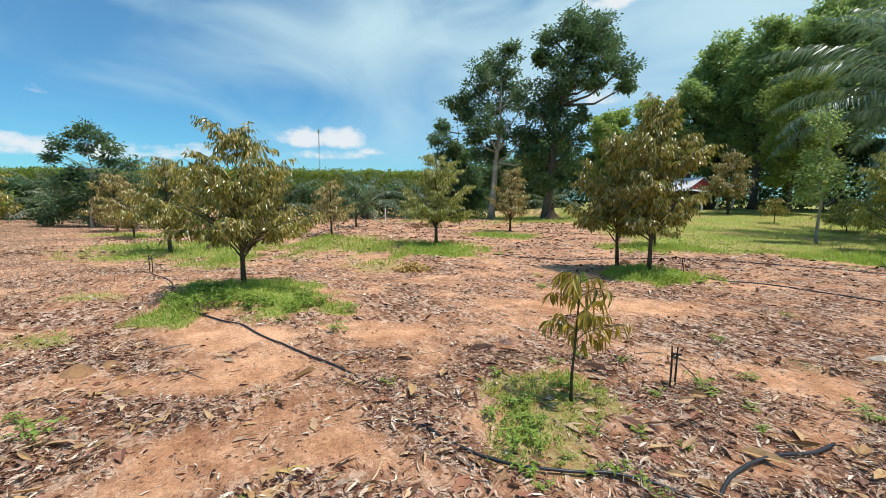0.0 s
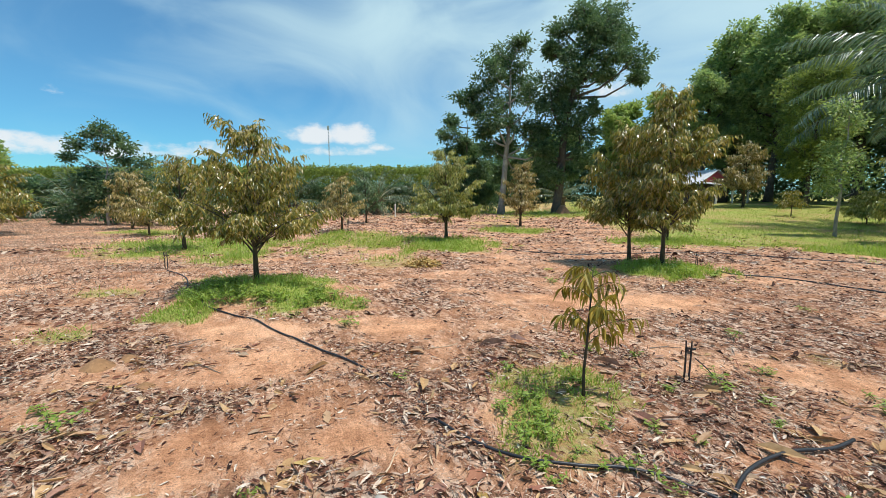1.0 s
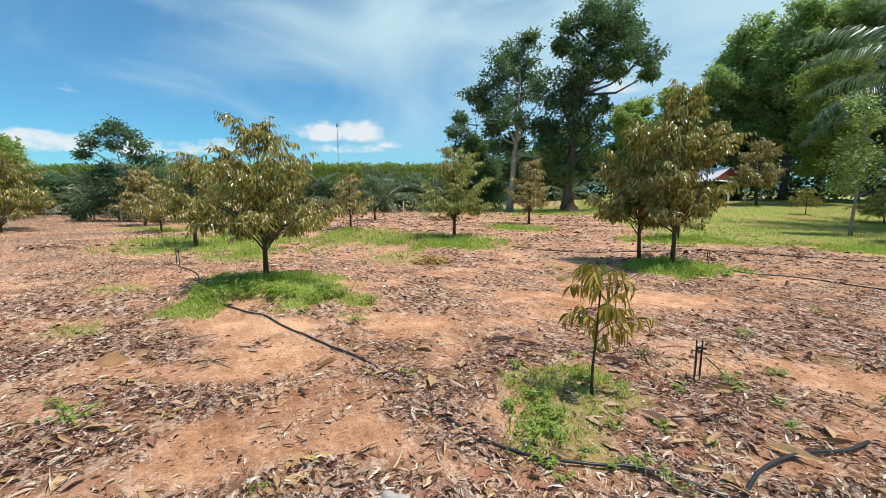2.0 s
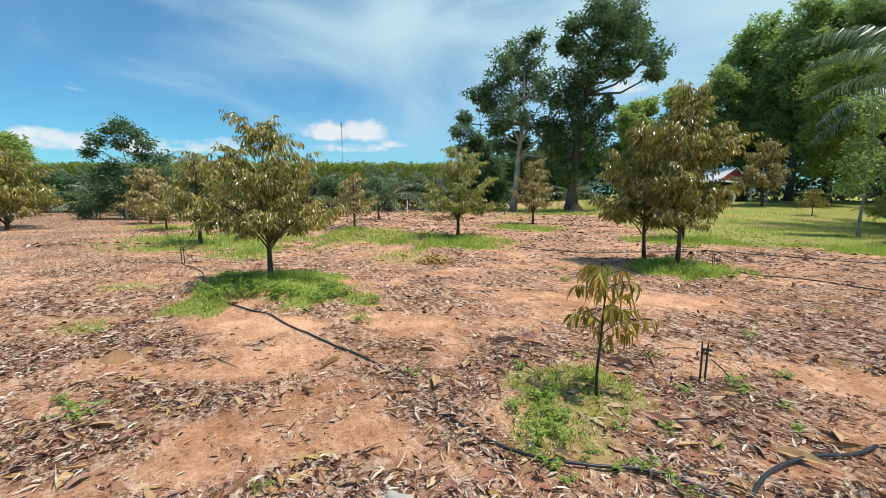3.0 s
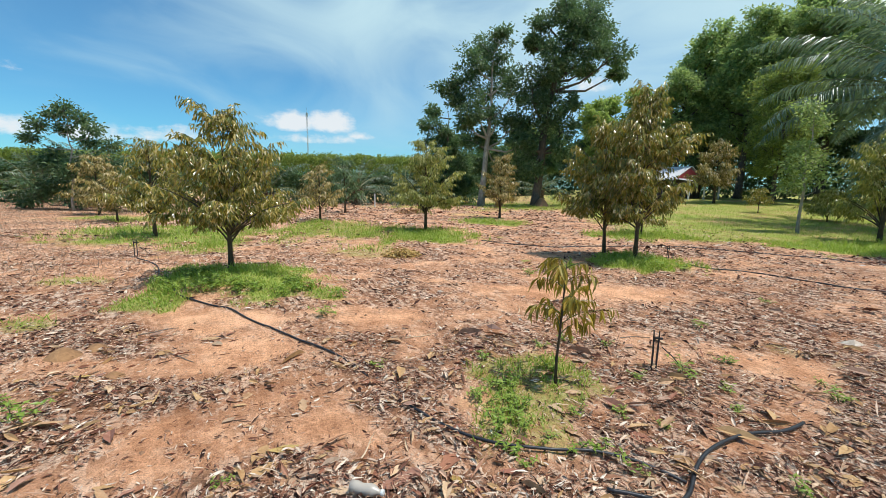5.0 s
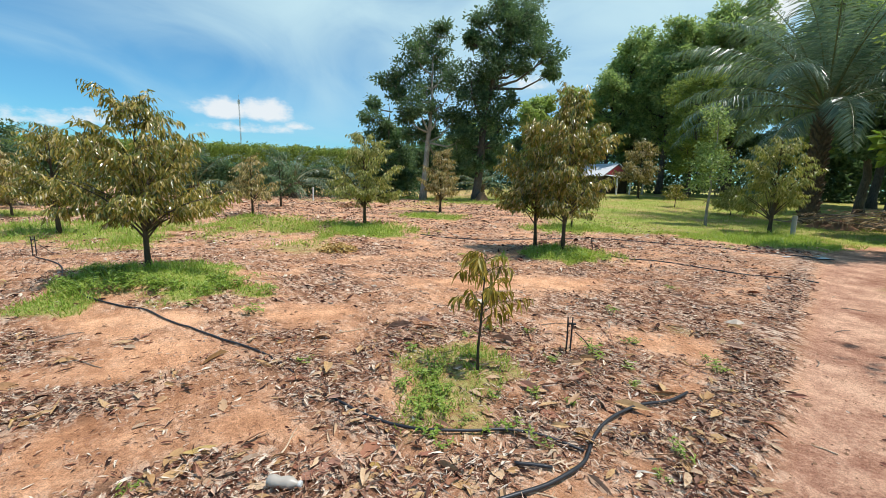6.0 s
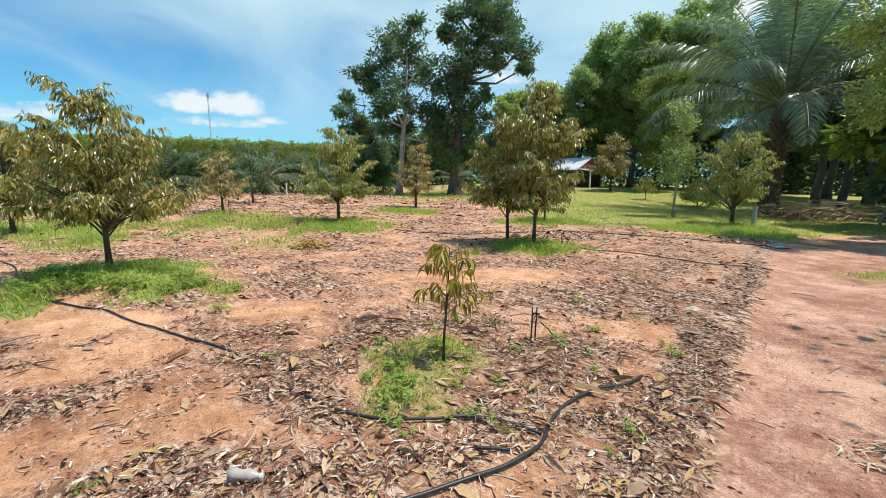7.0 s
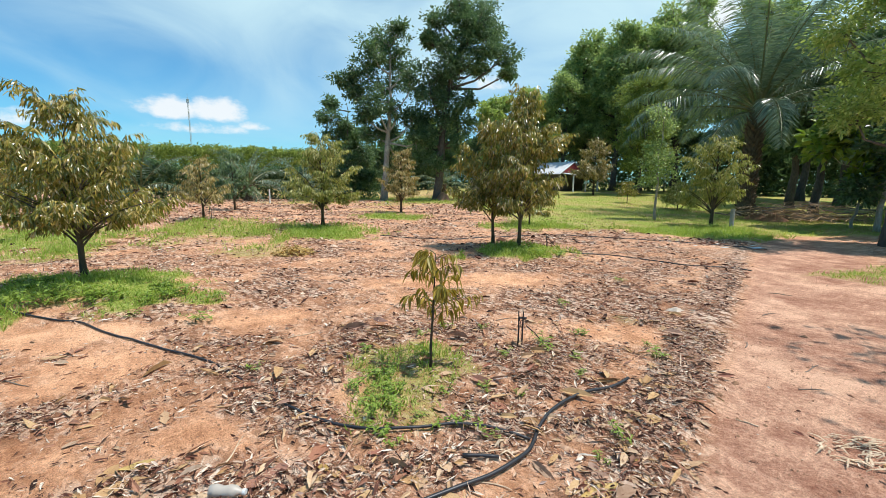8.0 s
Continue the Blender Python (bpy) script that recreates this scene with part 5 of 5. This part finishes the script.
# ---- weeds ----
def weed(x, y, size, seed, stems=7, label="small leafy green weed on the soil", up=0.62):
    rng = np.random.RandomState(seed)
    w = thing("weed", (x, y, height(x, y) - 0.005), label, "weed", "weeds")
    for i in range(stems):
        a = rng.rand() * 6.283
        r = rng.uniform(0.2, 1.05) * size
        top = Vector((math.cos(a) * r, math.sin(a) * r, size * up * rng.uniform(0.45, 1.0)))
        o = Vector((math.cos(a) * size * 0.12, math.sin(a) * size * 0.12, 0))
        g = Geo()
        g.tube([o, o.lerp(top, 0.5) + Vector((0, 0, 0.1 * size)), top], [0.003, 0.0025, 0.0015], 4)
        stem = part("stem", g, GREEN_STEM, w)
        P, W, F = [], [], []
        for q in range(8):
            f = 0.25 + 0.75 * q / 7
            P.append(np.array(o.lerp(top, f)) + (0, 0, 0.1 * size * 4 * f * (1 - f)))
            b = a + q * 2.4
            W.append((math.cos(b), math.sin(b), rng.uniform(-0.1, 0.5)))
            F.append(np.array([0, 0, 1.0]) + rng.normal(0, 0.25, 3))
        g = Geo()
        L = size * rng.uniform(0.2, 0.42, len(P))
        g.leaves(P, W, F, L, L * 0.36, droop=0.15, fold=0.15)
        part("foliage", g, WEED, stem)


ROUND_SAPLING = ((2.87, 4.67, 0.22), (1.83, 2.02, 0.14), (1.62, 1.86, 0.08), (0.36, 2.28, 0.14), (0.44, 2.20, 0.12), (0.76, 2.34, 0.13), (0.92, 2.28, 0.15), (1.03, 2.18, 0.11), (0.62, 2.42, 0.11),
                 (0.28, 2.72, 0.13), (0.2, 2.95, 0.14), (0.42, 2.9, 0.12), (2.02, 3.42, 0.22), (2.12, 3.62, 0.16), (1.62, 3.38, 0.13), (1.2, 2.75, 0.13), (1.42, 2.62, 0.11), (2.25, 3.2, 0.13),
                 (2.1, 2.85, 0.12), (3.0, 3.05, 0.16), (3.15, 3.3, 0.14))
FARTHER_OFF = ((-2.75, 2.45, 0.18), (-2.95, 2.62, 0.13), (-1.5, 4.75, 0.2), (-0.62, 3.42, 0.12), (0.3, 3.6, 0.14), (1.2, 4.1, 0.14), (-2.2, 4.95, 0.14), (4.05, 7.9, 0.4), (4.6, 8.0, 0.26),
               (-1.5, 5.6, 0.2), (1.5, 7.6, 0.2), (0.9, 3.9, 0.12), (1.6, 4.0, 0.1), (-1.2, 2.0, 0.07), (2.6, 3.75, 0.12), (4.6, 5.9, 0.16), (-2.6, 5.5, 0.24), (-2.2, 5.6, 0.22),
               (-3.1, 5.35, 0.22), (-2.75, 5.3, 0.2))
for k, (x, y, s) in enumerate(ROUND_SAPLING + FARTHER_OFF):
    weed(x, y, s * (0.85 if k < 21 else 1.0), 200 + k, 4 + k % 4)
rng = np.random.RandomState(260)
for k in range(30):
    a, q = rng.uniform(3.0, 6.6), rng.uniform(0.45, 0.95)
    weed(-2.95 + 1.35 * q * math.cos(a), 5.95 + 0.85 * q * math.sin(a), rng.uniform(0.15, 0.24), 261 + k, 6, "broad-leaved green weed in the mound's grass", 0.75)
for k in range(11):
    a, q = rng.rand() * 6.283, rng.uniform(0.2, 1.0)
    weed(0.68 + 0.55 * q * math.cos(a), 2.9 + 0.5 * q * math.sin(a), rng.uniform(0.08, 0.15), 301 + k, 6, "light-green weed in the thin grass round the sapling", 0.9)


# ---- grass ----
def grass(name, label, cx, cy, rx, ry, count, blade, seed, mat=None, test=0.35, ragged=0.35):
    """Blades of grass where the turf is; one patch, one object."""
    rng = np.random.RandomState(seed)
    x, y = cx + rng.uniform(-1, 1, count) * rx, cy + rng.uniform(-1, 1, count) * ry
    step = 0.04 if rx < 3.5 else 0.2
    green = field(turf, cx - rx, cx + rx, cy - ry, cy + ry, step)(x, y)
    keep = green > test + 0.5 * rng.rand(count) * (1 - test)
    tufts = np.array([noise.noise((a * 5.5, b * 5.5, 31.0)) + 0.7 * noise.noise((a * 1.7, b * 1.7, 32.0)) for a, b in zip(x, y)])
    keep &= rng.rand(count) > ragged * (0.62 - 1.5 * tufts)
    x, y = x[keep], y[keep]
    P = np.stack([x, y, field(height, cx - rx, cx + rx, cy - ry, cy + ry, step)(x, y) - 0.01], 1)
    k = len(P)
    W = rng.normal(0, 0.42, (k, 3)) + (0, 0, 1.0)
    F = rng.normal(0, 1, (k, 3)) * (1, 1, 0.2)
    L = blade * rng.uniform(0.3, 1.15, k) * np.array([0.55 + 0.9 * max(0.0, 0.5 + 0.9 * noise.noise((p[0] * 2.2, p[1] * 2.2, 5.0))) for p in P])
    g = Geo()
    g.leaves(P, W, F, L, 0.07 * blade + 0.004, droop=0.35, fold=0.1, simple=True)
    tagged(new(name, g.mesh(name, mat or GRASS)), label, "grass", kind="stuff")


grass("grass_patch", "lush green grass on the mound round a durian", -2.95, 5.8, 1.7, 1.35, 15000, 0.105, 301)
grass("grass_patch", "thin grass and weeds round the sapling", 0.7, 2.95, 0.95, 0.95, 9000, 0.085, 302, test=0.3, ragged=1.0)
grass("grass_patch", "bright grass on the mound under the paired durians", 3.8, 8.45, 1.8, 1.1, 11000, 0.14, 303)
grass("grass_patch", "strip of green turf between the rows", -9.0, 11.6, 4.6, 4.2, 22000, 0.17, 304)
grass("grass_patch", "turf about the reddish durian", -3.2, 13.0, 3.0, 3.6, 12000, 0.18, 305)
grass("grass_patch", "round patch of grass under a durian", -0.6, 12.9, 2.1, 2.1, 7000, 0.18, 306)
grass("grass_patch", "grass patch under the far compact durian", 1.9, 18.6, 2.1, 2.0, 5000, 0.2, 307)
grass("grass_patch", "grass behind the paired durians", 6.6, 14.6, 2.1, 1.6, 5000, 0.2, 308)
grass("grass_patch", "thick grass about the durian by the post", 12.7, 12.2, 3.3, 1.9, 10000, 0.2, 309)
grass("grass_patch", "weedy grass about the feet of the tall trees", 4.0, 33.0, 8.0, 8.0, 14000, 0.25, 313)
grass("lawn", "sunlit rough lawn rising to the wood", 19.0, 25.0, 15.0, 14.0, 52000, 0.16, 310, test=0.3)
grass("grass_patch", "sparse grass on the dry soil", -5.0, 5.2, 1.6, 1.8, 5000, 0.10, 311)
grass("grass_patch", "rough grass beside the path", 10.8, 5.9, 2.0, 0.9, 2500, 0.14, 312)


def dry_field():
    """Dead stalks over the fallow corner of the field."""
    rng = np.random.RandomState(320)
    P = []
    for _ in range(52000):
        x, y = rng.uniform(-26, -4.2), rng.uniform(5.5, 24)
        if x < -0.75 * y + rng.normal(0, 1.2) and turf(x, y) < 0.3:
            P.append((x, y, height(x, y) - 0.01))
    k = len(P)
    W = rng.normal(0, 0.8, (k, 3)) + (0, 0, 0.8)
    g = Geo()
    g.leaves(P, W, rng.normal(0, 1, (k, 3)), 0.11 * rng.uniform(0.5, 1.4, k), 0.009, droop=0.2, simple=True)
    tagged(new("dry_grass", g.mesh("dry_grass", DRY_GRASS)), "pinkish dead grass and stalks on the fallow field", "dry grass", kind="stuff")


dry_field()


# ---- leaf litter ----
FIELDS = {}


def ramp_many(v, a, b):
    return np.clip((v - a) / (b - a), 0, 1)


def litter(name, label, x0, x1, y0, y1, count, size, seed, thin=0.24, fine=False, mat=None):
    rng = np.random.RandomState(seed)
    x, y = rng.uniform(x0, x1, count), rng.uniform(y0, y1, count)
    key = (x0, x1, y0, y1)
    if key not in FIELDS:
        step = 0.035 if y1 < 5 else 0.06 if y1 < 10 else 0.15
        FIELDS[key] = field(strewn, *key, step), field(height, *key, step)
    v = FIELDS[key][0](x, y)
    path = ramp_many(0.631 * x - 0.776 * y, -0.05, 0.1)
    keep = rng.rand(count) * (1 + 3 * path) < v * v * 0.85 + 0.1 * v + 0.06 * (size < 0.05)
    x, y, v = x[keep], y[keep], v[keep]
    k = len(x)
    P = np.stack([x, y, FIELDS[key][1](x, y) + rng.uniform(0.003, 0.006 + 0.034 * v * v)], 1)
    a = rng.rand(k) * 6.283
    W = np.stack([np.cos(a), np.sin(a), rng.normal(0.04, 0.17 if size < 0.08 else 0.1, k)], 1)
    F = rng.normal(0, 0.55, (k, 3)) + (0, 0, 1)
    L = size * np.exp(rng.normal(0, 0.45, k))
    g = Geo()
    g.leaves(P, W, F, L, L * thin * rng.uniform(0.5, 1.7, k), droop=rng.normal(0.06, 0.12, k)[:, None], fold=0.3, fine=fine, simple=not fine)
    tagged(new(name, g.mesh(name, mat or LITTER)), label, "leaf litter", kind="stuff")


litter("leaf_litter", "dry brown and straw-coloured leaf litter on the near soil", -3.6, 4.2, 0.9, 4.2, 62000, 0.031, 401, 0.21, True)
litter("leaf_litter", "broken straw and leaf stalks on the near soil", -3.6, 4.2, 0.9, 4.2, 30000, 0.055, 404, 0.06)
litter("leaf_litter", "larger dry leaves strewn over the near soil", -3.6, 4.2, 0.9, 4.2, 2600, 0.085, 405, 0.26, True, DRY_LEAF)
litter("leaf_litter", "dry leaf litter along the left of the near soil", -7.2, -3.6, 1.6, 4.2, 30000, 0.038, 408, 0.22)
litter("leaf_litter", "dry leaves on the soil behind the path", -5, 6, -4.5, 0.9, 26000, 0.05, 407, 0.22)
litter("leaf_litter", "dry leaf litter over the middle of the orchard", -8, 8.5, 4.2, 9.5, 62000, 0.05, 402, 0.22)
litter("leaf_litter", "dry leaf litter among the farther rows", -12, 12, 9.5, 22, 70000, 0.085, 403, 0.24)
litter("leaf_litter", "thin dry litter towards the end of the field", -14, 10, 22, 36, 22000, 0.13, 406, 0.3)


def leaf_meshes(count, seed, mat, name="fallen_leaf"):
    """Curled dry blades with a midrib, a few shapes to share."""
    rng = np.random.RandomState(seed)
    out = []
    for _ in range(count):
        curl, twist, wide = rng.uniform(-0.2, 0.3), rng.normal(0, 0.15), rng.uniform(0.3, 0.5)
        v, nseg = [], 7
        for i in range(nseg + 1):
            s = i / nseg
            w = wide * 0.5 * math.sin(math.pi * min(1, s * 0.93 + 0.04)) ** 0.8 * (1 + 0.15 * rng.normal())
            zc = curl * 0.35 * math.sin(math.pi * s) + 0.02
            for q in (-1, -0.5, 0, 0.5, 1):
                v.append((s - 0.5, q * w, zc + 0.22 * w * q * q * (1 + curl) + twist * q * w * (s - 0.5) + 0.012 * rng.normal()))
        f = [(i * 5 + k, i * 5 + k + 1, (i + 1) * 5 + k + 1, (i + 1) * 5 + k) for i in range(nseg) for k in range(4)]
        g = Geo()
        low = min(p[2] for p in v)
        g.add([(a, b, c - low) for a, b, c in v], f)
        g.tube([(-0.68, 0.01, 0.02), (-0.5, 0, v[2][2] - low), (0, 0, v[17][2] - low + 0.004)], [0.012, 0.012, 0.005], 4)
        out.append(g.mesh(name, mat, True))
    return out


PIPE_RUN = ((2.2, 2.60), (1.93, 2.54), (1.6, 2.38), (1.38, 2.19), (1.24, 2.0), (1.03, 1.86), (0.8, 1.77), (0.52, 1.69), (0.25, 2.36), (0.65, 2.3), (0.9, 2.28), (1.12, 2.2), (0.0, 2.5))


def fallen_leaves():
    rng = np.random.RandomState(500)
    brown, yellow = leaf_meshes(9, 501, DRY_LEAF), leaf_meshes(2, 502, YELLOW_LEAF)
    spots = [(-1.0, 2.31, 0.19, 8), (-0.26, 2.05, 0.24, 35), (1.44, 1.60, 0.26, 10), (0.95, 3.0, 0.15, 0), (0.0, 2.2, 0.2, 60), (2.15, 2.75, 0.2, -30), (-2.86, 3.05, 0.12, 20), (1.75, 2.17, 0.11, 80)]
    while len(spots) < 295:
        x, y = rng.uniform(-3.0, 3.6), 1.2 + 3.2 * rng.rand() ** 1.7
        if any(math.hypot(x - a, y - b) < 0.15 for a, b in PIPE_RUN):
            continue
        v = strewn(x, y)
        near_strip = -0.7 < 0.631 * x - 0.776 * y < 0.05
        if rng.rand() < v * v * (1.0 if near_strip or y < 2.6 else 0.3):
            spots.append((x, y, 0.07 + 0.11 * rng.rand() ** 1.6, rng.rand() * 360))
    for k, (x, y, s, turn) in enumerate(spots):
        tint = yellow if k in (2, 6) or k % 41 == 0 else brown
        ob = new("fallen_leaf", tint[k % len(tint)])
        ob.matrix_basis = Matrix.LocRotScale((x, y, height(x, y) + 0.006), Euler((rng.normal(0, 0.07), rng.normal(0, 0.07), radians(turn))), (s, s, s))
        tagged(ob, "yellowed fallen leaf lying on the litter" if tint is yellow else "large curled brown dry leaf on the ground", "leaf", "fallen leaves")


fallen_leaves()
